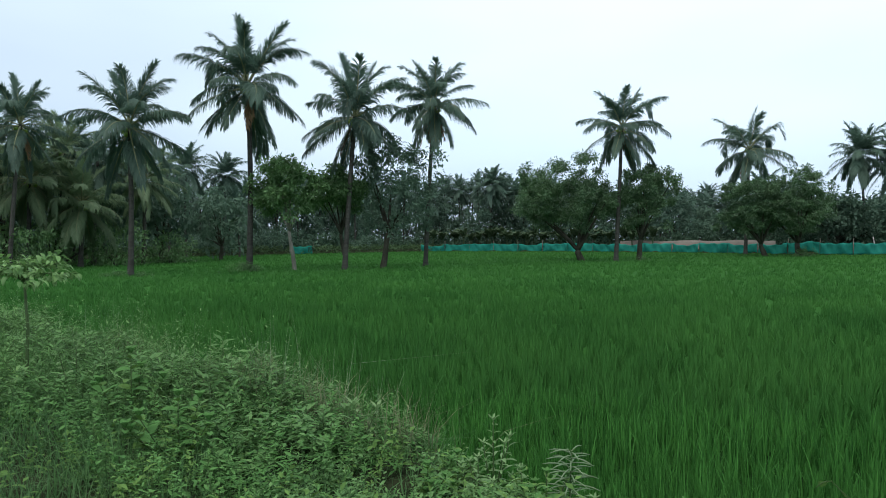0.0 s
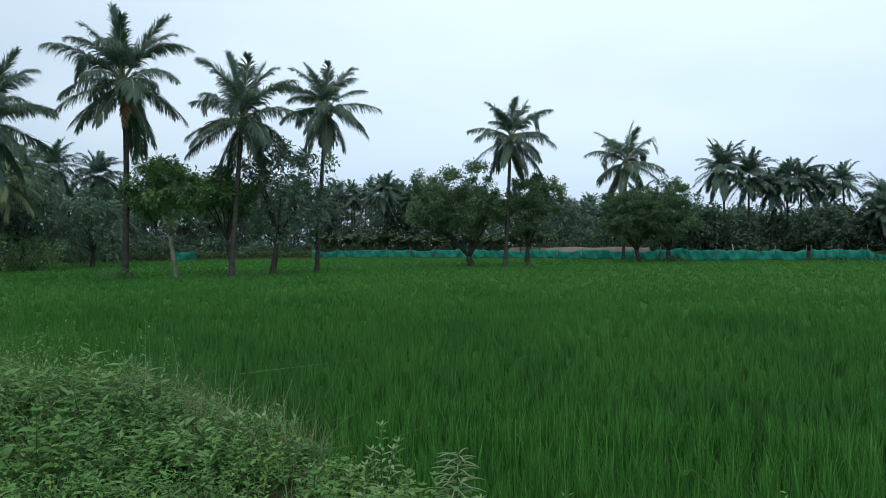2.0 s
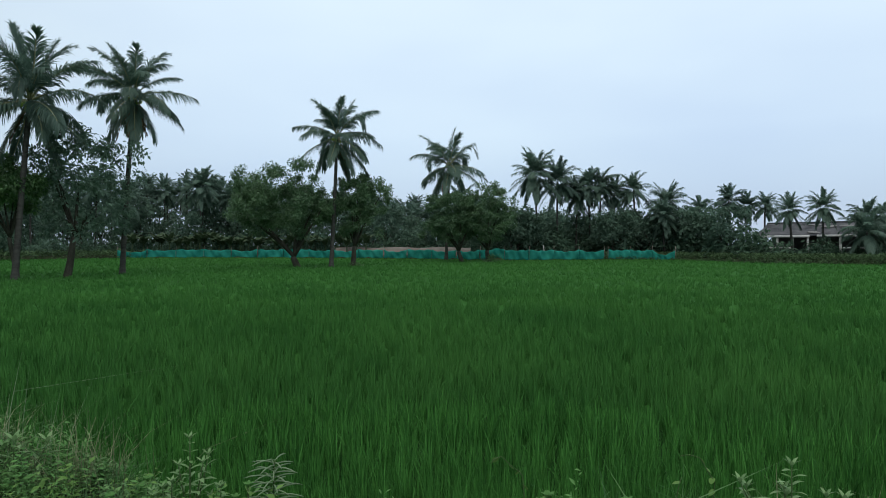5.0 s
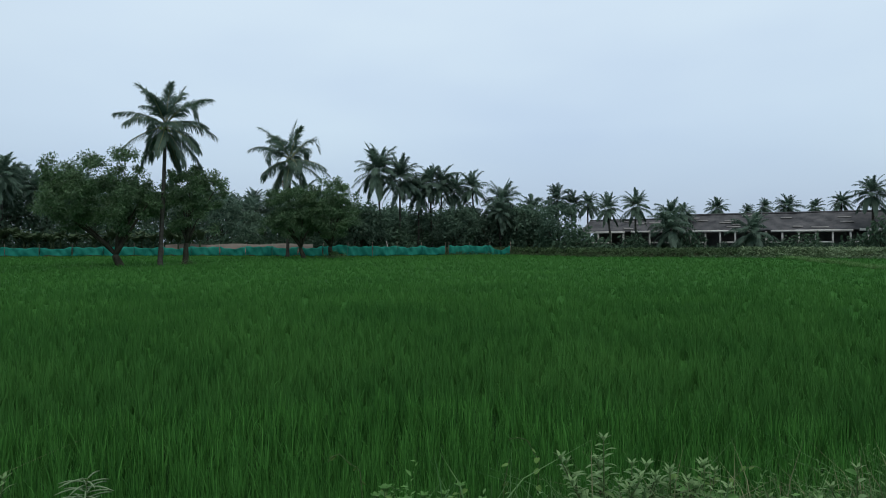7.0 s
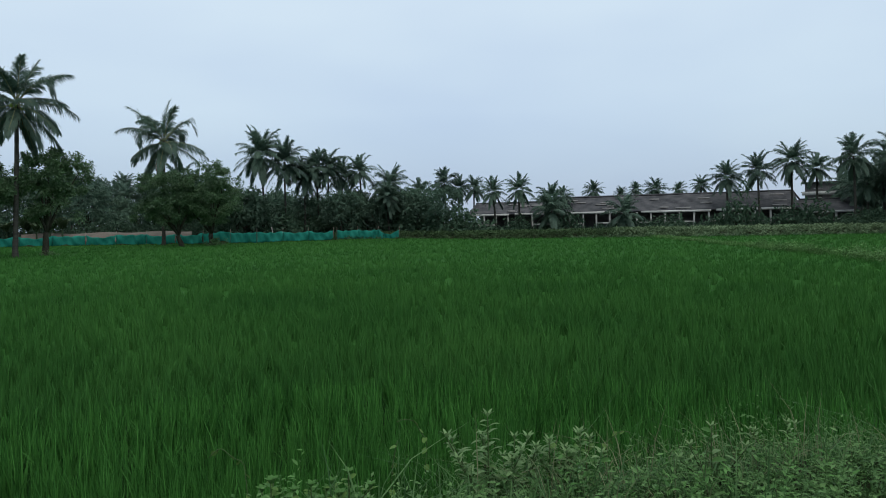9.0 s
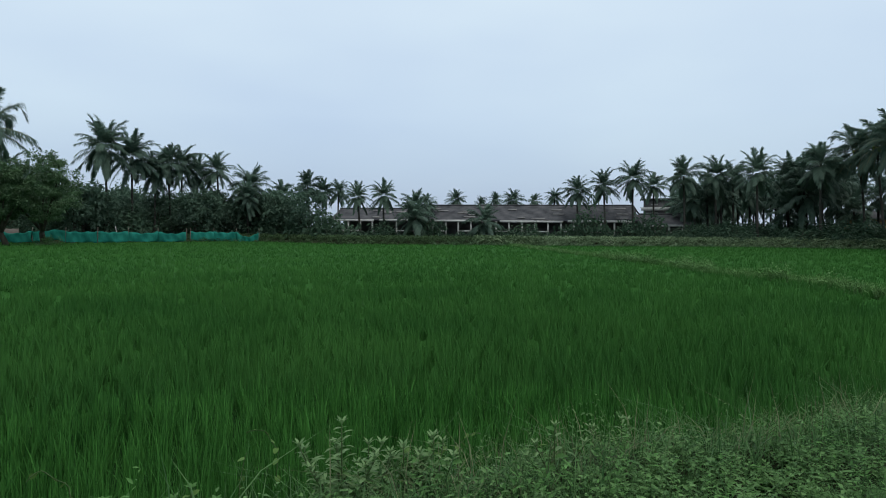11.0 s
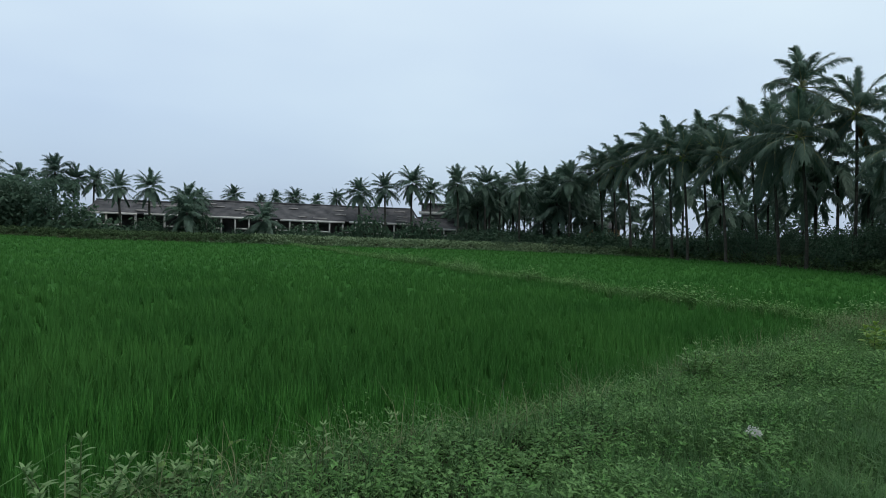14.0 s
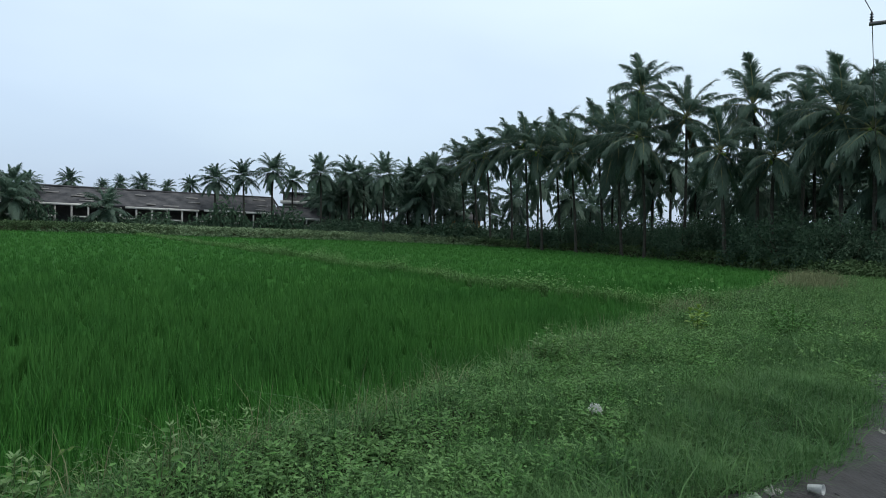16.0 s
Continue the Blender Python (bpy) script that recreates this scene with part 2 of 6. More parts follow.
def tube(points, radii, sides=8, cap=True):
    """A tube along points, with a radius at each."""
    pts = np.asarray(points, dtype=float)
    n = len(pts)
    d = np.gradient(pts, axis=0)
    d /= np.linalg.norm(d, axis=1, keepdims=True) + 1e-9
    ref = np.where(np.abs(d[:, 2:3]) > 0.9, [[1.0, 0, 0]], [[0, 0, 1.0]])
    a = np.cross(d, ref)
    a /= np.linalg.norm(a, axis=1, keepdims=True) + 1e-9
    for i in range(1, n):
        p = a[i - 1] - d[i] * (a[i - 1] @ d[i])
        a[i] = p / (np.linalg.norm(p) + 1e-9)
    b = np.cross(d, a)
    ang = np.linspace(0, 2 * np.pi, sides, endpoint=False)
    r = np.asarray(radii, dtype=float)[:, None, None]
    v = pts[:, None] + r * (np.cos(ang)[None, :, None] * a[:, None] + np.sin(ang)[None, :, None] * b[:, None])
    v = v.reshape(-1, 3)
    i, j = np.meshgrid(np.arange(n - 1), np.arange(sides), indexing="ij")
    k = (j + 1) % sides
    f = np.stack([i * sides + j, i * sides + k, (i + 1) * sides + k, (i + 1) * sides + j], -1).reshape(-1, 4)
    faces = [f]
    if cap:
        faces.append(np.array([[(n - 1) * sides + q for q in range(sides)], [q for q in range(sides)][::-1]]))
    return v, faces


def boxes(rows):
    """Boxes (x0, y0, z0, x1, y1, z1) as one piece of geometry."""
    q = np.array([[0, 3, 2, 1], [4, 5, 6, 7], [0, 1, 5, 4], [1, 2, 6, 5], [2, 3, 7, 6], [3, 0, 4, 7]])
    out = []
    for x0, y0, z0, x1, y1, z1 in rows:
        out.append((np.array([(x0, y0, z0), (x1, y0, z0), (x1, y1, z0), (x0, y1, z0), (x0, y0, z1), (x1, y0, z1), (x1, y1, z1), (x0, y1, z1)]), [q]))
    return merged(out)


def blades(p, height, width, heading, lean, segs, rng, curl=1.0):
    """Grass blades: tapered strips that rise from p and bend over along heading."""
    n = len(p)
    s = np.linspace(0, 1, segs + 1)
    out = np.stack([np.cos(heading), np.sin(heading)], -1)
    side = np.stack([-out[:, 1], out[:, 0]], -1)
    reach = height[:, None] * lean[:, None] * (0.35 * s + 0.65 * s ** (1 + curl))[None]
    rise = height[:, None] * (s - 0.28 * np.minimum(lean, 1.4)[:, None] * s ** 3)
    c = np.zeros((n, segs + 1, 3))
    c[..., :2] = p[:, None, :2] + out[:, None] * reach[..., None]
    c[..., 2] = p[:, None, 2] + rise
    w = width[:, None] * (1 - s ** 1.6)[None] * 0.5 + width[:, None] * 0.03
    tw = rng.uniform(-0.5, 0.5, n)
    sv = np.zeros((n, 1, 3))
    sv[:, 0, :2] = side
    sv[:, 0, 2] = tw * 0.5
    v = np.stack([c - sv * w[..., None], c + sv * w[..., None]], 2)
    tip = v[:, -1].mean(1)
    v = np.concatenate([v[:, :-1].reshape(n, -1, 3), tip[:, None]], 1)
    m = 2 * segs + 1
    base = (np.arange(n) * m)[:, None]
    quads = []
    for k in range(segs - 1):
        quads.append(base + np.array([[2 * k, 2 * k + 1, 2 * k + 3, 2 * k + 2]]))
    tri = base + np.array([[2 * segs - 2, 2 * segs - 1, 2 * segs]])
    return v.reshape(-1, 3), ([np.concatenate(quads)] if quads else []) + [tri]


def leaves(p, way, normal, length, width, fold=0.15):
    """Pointed leaves of four corners, folded along the midrib: two triangles each."""
    way = way / (np.linalg.norm(way, axis=1, keepdims=True) + 1e-9)
    side = np.cross(way, normal)
    side /= np.linalg.norm(side, axis=1, keepdims=True) + 1e-9
    nn = np.cross(side, way)
    L, w = length[:, None], width[:, None]
    mid = p + way * L * 0.45
    a = mid + side * w * 0.5 + nn * w * fold
    b = mid - side * w * 0.5 + nn * w * fold
    tip = p + way * L - nn * w * fold
    n = len(p)
    v = np.stack([p, a, tip, b], 1).reshape(-1, 3)
    base = (np.arange(n) * 4)[:, None]
    return v, [np.concatenate([base + np.array([[0, 1, 2]]), base + np.array([[0, 2, 3]])])]


def unit(rng, n):
    v = rng.normal(size=(n, 3))
    return v / np.linalg.norm(v, axis=1, keepdims=True)


# ---------------------------------------------------------------- the lie of the land
# u runs along the track, v across it towards the paddy; the paddy's near edge lies at v = 3.75
FAR_AZ = np.array([-60, -45, -25, -10, 0, 17, 30, 44, 52, 62, 74, 85, 95, 103, 110, 118, 126, 140, 160], dtype=float)
FAR_R = np.array([70, 72, 80, 95, 104, 90, 76, 82, 69, 68, 68, 74, 74, 68, 58, 46, 38, 30, 28], dtype=float)
FIELD, BANK = -0.5, 0.0


def uv(x, y):
    return 0.8 * x - 0.6 * y, 0.6 * x + 0.8 * y


def edge_v(u):
    return 3.75 + 0.16 * np.sin(u * 0.9) + 0.12 * np.sin(u * 2.3 + 1) + 0.5 / (1 + np.exp(np.clip((u + 3.5) * 1.2, -40, 40)))


def road_v(u):
    """Where the track's edge lies."""
    return np.interp(u, [-14, 3, 4.4, 5.2, 6.1, 8.6, 10.9, 20, 40], [0.75, 0.75, 0.66, 0.28, 0.0, -0.06, -0.2, -0.9, -3.2]) + 0.07 * np.sin(u * 2.2) + 0.05 * np.sin(u * 5.1)


def far_r(x, y):
    return np.interp(np.degrees(np.arctan2(x, y)), FAR_AZ, FAR_R)


def bund_gap(x, y):
    """Distance from the low bund between the two paddies, and the place along it."""
    ax, ay, bx, by = 14.6, -7.2, 66.0, 29.0
    dx, dy = bx - ax, by - ay
    t = np.clip(((x - ax) * dx + (y - ay) * dy) / (dx * dx + dy * dy), 0, 1)
    wob = 0.5 * np.sin(t * 40) * (1 - t)
    return np.hypot(x - ax - t * dx - wob * 0.58, y - ay - t * dy + wob * 0.81), t


def smooth(a, b, x):
    t = np.clip((x - a) / (b - a), 0, 1)
    return t * t * (3 - 2 * t)


def ground_z(x, y):
    x, y = np.asarray(x, dtype=float), np.asarray(y, dtype=float)
    u, v = uv(x, y)
    r = np.hypot(x, y)
    e = edge_v(u)
    field = smooth(e - 0.5, e + 0.5, v)
    far = smooth(-0.5, 1.5, r - far_r(x, y))
    z = BANK + (FIELD - BANK) * field * (1 - far) + 0.25 * far
    gap, _ = bund_gap(x, y)
    z = np.maximum(z, np.where(field * (1 - far) > 0.3, FIELD + 0.26 * (1 - smooth(0.12, 0.40, gap)), -9))
    road = 1 - smooth(-0.3, 0.2, v - road_v(u))
    z = z - 0.06 * road + road * 0.035 * np.sin(v * 5.5 + 0.4 * np.sin(u * 1.3)) + 0.03 * np.sin(u * 1.7 + v * 2.1) * (1 - field) * (1 - road)
    return z


def in_paddy(x, y):
    u, v = uv(x, y)
    gap, _ = bund_gap(x, y)
    return (v > edge_v(u) + 0.05) & (np.hypot(x, y) < far_r(x, y) - 0.3) & (gap > 0.12)


def grid_polar(radii, az0, az1, n):
    a = np.radians(np.linspace(az0, az1, n))
    rr, aa = np.meshgrid(radii, a, indexing="ij")
    return rr * np.sin(aa), rr * np.cos(aa)


def grid_faces(n, m, wrap=False):
    i, j = np.meshgrid(np.arange(n - 1), np.arange(m if wrap else m - 1), indexing="ij")
    k = (j + 1) % m
    return np.stack([i * m + j, (i + 1) * m + j, (i + 1) * m + k, i * m + k], -1).reshape(-1, 4)


RADII = np.concatenate([np.linspace(0.05, 14, 100), np.geomspace(14.3, 130, 90), np.geomspace(140, 4500, 22)])
gx, gy = grid_polar(RADII, -180, 178.75, 288)
ground = new("ground", mesh_of("ground", np.stack([gx, gy, ground_z(gx, gy)], -1).reshape(-1, 3), grid_faces(len(RADII), 288, True), M_VERGE))
tagged(ground, "dark damp soil under grass, weeds and paddy", "ground", kind="structure")
ground.data.polygons.foreach_set("use_smooth", np.ones(len(ground.data.polygons), dtype=bool))

# the muddy track, a skin 1 cm over the ground
tu, ts = np.meshgrid(np.linspace(-14, 40, 260), np.linspace(0, 1, 60), indexing="ij")
tv = -5.5 + (road_v(tu) + 0.16 + 5.5) * ts
tx, ty = 0.8 * tu + 0.6 * tv, -0.6 * tu + 0.8 * tv
tz = ground_z(tx, ty) + 0.012 - 0.05 * smooth(0.985, 1.0, ts)
road = new("road", mesh_of("road", np.stack([tx, ty, tz], -1).reshape(-1, 3), grid_faces(260, 60), M_MUD))
tagged(road, "wet dark mud track with ruts", "road", kind="structure")
road.data.polygons.foreach_set("use_smooth", np.ones(len(road.data.polygons), dtype=bool))

# ---------------------------------------------------------------- paddy
rng = np.random.default_rng(11)


def patch(x, y, scale, seed):
    """Smooth noise from a few waves, about -1 to 1."""
    g = np.random.default_rng(seed)
    out = np.zeros_like(x)
    for _ in range(7):
        a, k, p = g.uniform(0, 6.28), g.uniform(0.5, 1.6) / scale, g.uniform(0, 6.28)
        out += np.sin((x * np.cos(a) + y * np.sin(a)) * k * 6.28 + p)
    return out / 3.5


def rice_top(x, y):
    return 0.018 * patch(x, y, 6.0, 3) + 0.012 * patch(x, y, 1.4, 4)


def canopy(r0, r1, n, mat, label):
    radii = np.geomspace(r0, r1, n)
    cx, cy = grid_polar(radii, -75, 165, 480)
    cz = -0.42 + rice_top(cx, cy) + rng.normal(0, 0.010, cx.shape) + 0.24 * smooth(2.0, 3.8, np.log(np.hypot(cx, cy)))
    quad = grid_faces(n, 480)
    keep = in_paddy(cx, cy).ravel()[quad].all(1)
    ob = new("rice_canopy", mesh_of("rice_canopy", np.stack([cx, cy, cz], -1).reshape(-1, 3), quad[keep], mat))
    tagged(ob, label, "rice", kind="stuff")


# under the near plants the sheet's dark colour stands in for deep shade
canopy(2.6, 7.5, 70, M_CANOPY_SHADE, "dense lower leaves of the young green paddy, shade put into their colour")
canopy(7.5, 106.0, 150, M_CANOPY_TOP, "closed green leaf cover of the young paddy")


def rice(name, r0, r1, per_m2, count, segs, width, tall, seed, az0, az1, lean, even):
    g = np.random.default_rng(seed)
    step = per_m2 ** -0.5
    k = int(r1 / step) + 1
    i, j = np.meshgrid(np.arange(-k, k + 1), np.arange(-k, k + 1), indexing="ij")
    loose = 0.28 + 0.34 * even         # far off the rows can no longer be told
    x = (i + g.uniform(-loose, loose, i.shape)) * step
    y = (j + g.uniform(-loose, loose, i.shape)) * step
    x, y = (0.8 * x + 0.6 * y).ravel(), (-0.6 * x + 0.8 * y).ravel()
    r, a = np.hypot(x, y), np.degrees(np.arctan2(x, y))
    inside = (r >= r0) & (r < r1) & (a > az0) & (a < az1)
    x, y = x[inside], y[inside]
    ok = in_paddy(x, y)
    x, y = x[ok], y[ok]
    m = len(x)
    top = rice_top(x, y) + 0.022 * (1 - even) * patch(x, y, 0.5, 5) + g.normal(0, 0.022 * (1 - 0.7 * even), m)
    shoots, per = max(2, round(count / 4)), 4          # each hill is a bunch of shoots of four leaves
    n = m * shoots * per
    spot = np.repeat(g.normal(0, 0.030 + 0.012 * even, (m * shoots, 2)), per, 0)
    bx, by = np.repeat(x, shoots * per) + spot[:, 0] + g.normal(0, 0.004 + 0.02 * even, n), np.repeat(y, shoots * per) + spot[:, 1] + g.normal(0, 0.004 + 0.02 * even, n)
    z0 = -0.42
    stand = np.repeat(0.66 + 0.18 * even + (0.46 - 0.26 * even) * g.uniform(0, 1, m * shoots), per)
    h = (np.repeat(top, shoots * per) - z0 + tall) * stand * np.tile([1.0, 0.90, 0.78, 0.64], m * shoots) * g.uniform(0.94, 1.06, n)
    p = np.stack([bx, by, np.full(n, z0)], -1)
    fan = np.repeat(np.arctan2(spot[::per, 1], spot[::per, 0]) + g.normal(0, 0.9, m * shoots), per) + np.tile([0.0, 3.1, 1.6, 4.7], m * shoots) * 0.6
    v, f = blades(p, h, g.uniform(0.7, 1.3, n) * width, fan, g.gamma(2.4, lean, n), segs, g)
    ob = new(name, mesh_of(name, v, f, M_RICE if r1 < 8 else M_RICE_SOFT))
    return tagged(ob, "upright bright green rice plants in the paddy", "rice", kind="stuff")


STOPS = [2.6, 5.0, 7.0, 10.0, 14.0, 19.0, 26.0, 36.0, 50.0, 72.0, 104.0]
for k, (r0, r1) in enumerate(zip(STOPS[:-1], STOPS[1:])):
    q = (r0 * r1) ** 0.5 / 5.0
    rice("rice_plants", r0, r1, 32 * q ** -0.95, int(round(40 * q ** -0.46)), (3 if q < 1.6 else 2), 0.0112 * q ** 0.76, 0.05, 21 + k, -40, 132, 0.078 + 0.04 * float(smooth(1.6, 7, q)), float(smooth(0.8, 3.6, q)))


# ---------------------------------------------------------------- coconut palms
def frond_shape(rise, droop, length, pairs, segs, seed, hang=0.5, splay=62, leaf=0.25, kink=0.0):
    """A palm leaf along +x from the origin: rib and leaflets. rise, droop: degrees at the base and by which it sinks to the tip; hang: how limp the leaflets are; kink: a broken tip."""
    g = np.random.default_rng(seed)
    s = np.linspace(0, 1, 40)
    ang = np.radians(rise - droop * s ** 1.7 - kink * smooth(0.68, 0.76, s))
    bend = g.uniform(-0.10, 0.10)
    px = np.concatenate([[0], np.cumsum(np.cos(ang[1:]))]) / 39 * length
    pz = np.concatenate([[0], np.cumsum(np.sin(ang[1:]))]) / 39 * length
    py = bend * length * s ** 2
    rib = np.stack([px, py, pz], -1)
    pieces_leaf = []
    for side in (-1, 1):
        t = np.linspace(0.17, 0.995, pairs) + g.uniform(-0.006, 0.006, pairs)
        clump = np.interp(t, np.linspace(0, 1, 15), g.normal(0, 1, 15))     # leaflets lie in loose bunches
        t = t[(clump > -1.5) & (g.uniform(0, 1, pairs) > 0.06)]
        m = len(t)
        clump = np.interp(t, np.linspace(0, 1, 15), g.normal(0, 1, 15))
        p = np.stack([np.interp(t, s, rib[:, k]) for k in range(3)], -1)
        a = np.interp(t, s, ang)
        fwd = np.stack([np.cos(a), 2 * bend * t, np.sin(a)], -1)
        nrm = np.stack([-np.sin(a), np.zeros(m), np.cos(a)], -1)
        lat = np.array([0, side, 0.0])[None].repeat(m, 0)
        swing = np.radians(splay * (1.1 - 0.62 * t) + 4 * clump + g.normal(0, 5, m))[:, None]
        way = fwd * np.cos(swing) + lat * np.sin(swing) + nrm * g.normal(0.20, 0.12, m)[:, None]
        ll = length * (0.92 * leaf * np.sin(np.clip(t * 0.74 + 0.18, 0, 1) * np.pi) ** 0.55 + 0.02) * g.uniform(0.82, 1.10, m)
        w = length * 0.0172 * g.uniform(0.7, 1.25, m) * (90 / pairs) ** 0.85
        pts = [p]
        k = segs
        d = way / np.linalg.norm(way, axis=1, keepdims=True)
        down = np.array([0, 0, -1.0])
        limp = hang * (0.6 + 0.7 * t[:, None]) * (1 + 0.25 * clump[:, None]) * g.uniform(0.6, 1.4, (m, 1))
        for i in range(k):
            d = d + down * limp * ((i + 0.6) / k)
            d /= np.linalg.norm(d, axis=1, keepdims=True)
            pts.append(pts[-1] + d * (ll / k)[:, None])
        sd = np.cross(d, nrm + 0.25 * unit(g, m))
        sd /= np.linalg.norm(sd, axis=1, keepdims=True) + 1e-6
        rows = []
        for i in range(k):
            ww = w * (0.6 if i == 0 else 1.0 - 0.35 * i / k)
            rows += [pts[i] - sd * ww[:, None] / 2, pts[i] + sd * ww[:, None] / 2]
        v = np.stack(rows + [pts[k]], 1).reshape(-1, 3)
        q = 2 * k + 1
        b = (np.arange(m) * q)[:, None]
        fs = [np.concatenate([b + np.array([[2 * i, 2 * i + 1, 2 * i + 3, 2 * i + 2]]) for i in range(k - 1)])] if k > 1 else []
        fs.append(b + np.array([[2 * k - 2, 2 * k - 1, 2 * k]]))
        pieces_leaf.append((v, fs))
    q = rib[::4] if len(rib) > 12 else rib
    stem = tube(q, np.linspace(0.015, 0.003, len(q)) * length, 4, False)
    return pieces_leaf, stem


def frond_mesh(name, rise, droop, length, pairs, segs, seed, mat, hang=0.5, splay=62, size=0.25, kink=0.0):
    leaf, stem = frond_shape(rise, droop, length, pairs, segs, seed, hang, splay, size, kink)
    v, f = merged(leaf + [stem])
    me = mesh_of(name, v, f, mat)
    if mat in (M_FROND, M_FROND_LUSH):      # the rib is paler than the leaflets
        me.materials.append(M_RACHIS)
        ribs = np.zeros(len(me.polygons), dtype=np.int32)
        starts = np.empty(len(me.polygons), dtype=np.int32)
        me.polygons.foreach_get("loop_start", starts)
        first = np.empty(len(me.loops), dtype=np.int32)
        me.loops.foreach_get("vertex_index", first)
        ribs[first[starts] >= len(v) - len(stem[0])] = 1
        me.polygons.foreach_set("material_index", ribs)
    return me


# (rise, droop, limpness, splay, leaflet length, share of the crown) from the spear leaves down to the hanging skirt
CLASSES = [(78, 16, 0.30, 32, 0.23, 2), (69, 42, 0.50, 42, 0.26, 4), (55, 60, 0.80, 50, 0.28, 5), (38, 64, 1.15, 60, 0.29, 5), (18, 56, 1.45, 62, 0.30, 4), (-4, 44, 1.55, 62, 0.30, 4), (-24, 32, 1.5, 58, 0.29, 4), (-42, 22, 1.4, 54, 0.28, 4), (-60, 12, 1.2, 48, 0.27, 2)]
SHARE = np.cumsum([q[5] for q in CLASSES]) / sum(q[5] for q in CLASSES)


def frond_level(f):
    """Which class of leaf stands at share f of the crown, from its top down."""
    return int(min(len(CLASSES) - 1, np.searchsorted(SHARE, f)))


def frond_set(mat, seed, variants):
    """Every class of leaf in a few variants; the last one has a broken tip."""
    return [[frond_mesh("frond", r + d, q * b, 1.0, 116, 3, seed + 10 * i + k, mat, h, sp, lf, kk if 1 < i < 5 else 0) for k, (d, b, kk) in enumerate(variants)] for i, (r, q, h, sp, lf, _) in enumerate(CLASSES)]


FRONDS = frond_set(M_FROND, 100, ((-9, 0.7, 0), (0, 1.0, 0), (8, 1.3, 0), (3, 0.8, 75)))
LUSH_FRONDS = frond_set(M_FROND_LUSH, 200, ((-9, 0.8, 0), (0, 1.0, 0), (8, 1.25, 0), (3, 0.8, 75)))
DEAD = [frond_mesh("dead_frond", -62, 16, 1.0, 34, 2, 400 + k, M_FROND_DEAD, 1.2) for k in range(2)]


def nut_cluster(g):
    rows = []
    for _ in range(9):
        c = np.array([g.normal(0, 0.2), g.normal(0, 0.2), g.uniform(-0.6, -0.15)])
        bm = bmesh.new()
        bmesh.ops.create_icosphere(bm, subdivisions=1, radius=0.12)
        v = np.array([q.co[:] for q in bm.verts]) * (1, 1, 1.25) + c
        rows.append((v, [np.array([[q.index for q in f.verts] for f in bm.faces])]))
        bm.free()
    v, f = merged(rows)
    return mesh_of("coconut", v, f, M_YOUNG)


NUTS = nut_cluster(np.random.default_rng(5))


def palm_trunk(height, dx, dy, girth, seed, sides=10):
    g = np.random.default_rng(seed)
    n = 26
    s = np.linspace(0, 1, n)
    sway = g.uniform(-0.12, 0.12, 2)
    x = dx * s ** 1.4 + sway[0] * np.sin(s * 3.1)
    y = dy * s ** 1.4 + sway[1] * np.sin(s * 3.1)
    r = girth * (0.72 + 0.28 * (1 - s) + 0.85 * np.exp(-s * height / 0.45)) * (1 + 0.03 * np.where(np.arange(n) % 2, 1, -1))
    return mesh_of("trunk", *tube(np.stack([x, y, height * s], -1), r, sides), M_BARK_PALM)


def palm(x, y, top, dx, dy, reach, label, seed, fronds=34, girth=0.19, dead=1, group="coconut palms by the paddy", skirt=1.0, sets=FRONDS, crest=0.0):
    """A coconut palm whose crown's heart stands at height top; each leaf is a part."""
    g = np.random.default_rng(seed)
    z = float(ground_z(x, y))
    base = thing("coconut_palm", x, y, z - 0.05, label, "palm tree", group)
    h = top - z + 0.05
    part("trunk", palm_trunk(h, dx, dy, girth, seed), base, "grey ringed palm trunk")
    n = fronds
    for i in range(n):
        f = (i + 0.5) / n
        level = frond_level(crest + (1 - crest) * f)
        turn = i * 2.39996 + g.normal(0, 0.22)
        k = reach * g.uniform(0.86, 1.08) * (skirt if level > 5 else 1.0)
        kind = 3 if g.uniform() < 0.10 else int(g.integers(3))
        m = Matrix.LocRotScale((dx, dy, h - 0.06 * reach * f), Euler((g.normal(0, 0.10), g.normal(0, 0.08), turn)), (k, k, k))
        part("frond", sets[level][kind], base, "", m)
    for i in range(dead):
        k = reach * g.uniform(0.6, 0.85)
        part("dead_frond", DEAD[i % 2], base, "brown hanging dead leaf", Matrix.LocRotScale((dx, dy, h - 0.35), Euler((0, 0, g.uniform(0, 6.28))), (k, k, k)))
    part("coconut", NUTS, base, "bunch of green coconuts", Matrix.Translation((dx, dy, h)))
    return base


NEAR_PALMS = [
    (-16.4, 33.5, 7.8, 0.0, 0.1, 3.45),
    (-11.6, 38.2, 11.0, 0.0, 0.1, 4.1),
    (-6.1, 39.6, 9.35, 0.7, 0.1, 3.9),
    (-1.2, 43.5, 10.9, 0.7, 0.0, 3.4),
    (14.0, 51.8, 10.7, 0.5, -0.1, 3.8),
    (32.5, 68.7, 11.2, 0.4, -0.1, 4.7),
    (-28.1, 41.4, 9.4, 0.6, 0.4, 3.4),
]
for i, row in enumerate(NEAR_PALMS):
    palm(*row, ("tall coconut palm rising from the green paddy", "coconut palm with a full drooping crown in the paddy")[i % 2], (40, 41, 42, 43, 144, 145, 46)[i], (26, 28, 28, 27, 25, 23, 26)[i], (0.145, 0.18, 0.165, 0.16, 0.17, 0.19, 0.15)[i], dead=4 if i == 3 else 1, crest=0.03 if i in (4, 5) else 0.0)

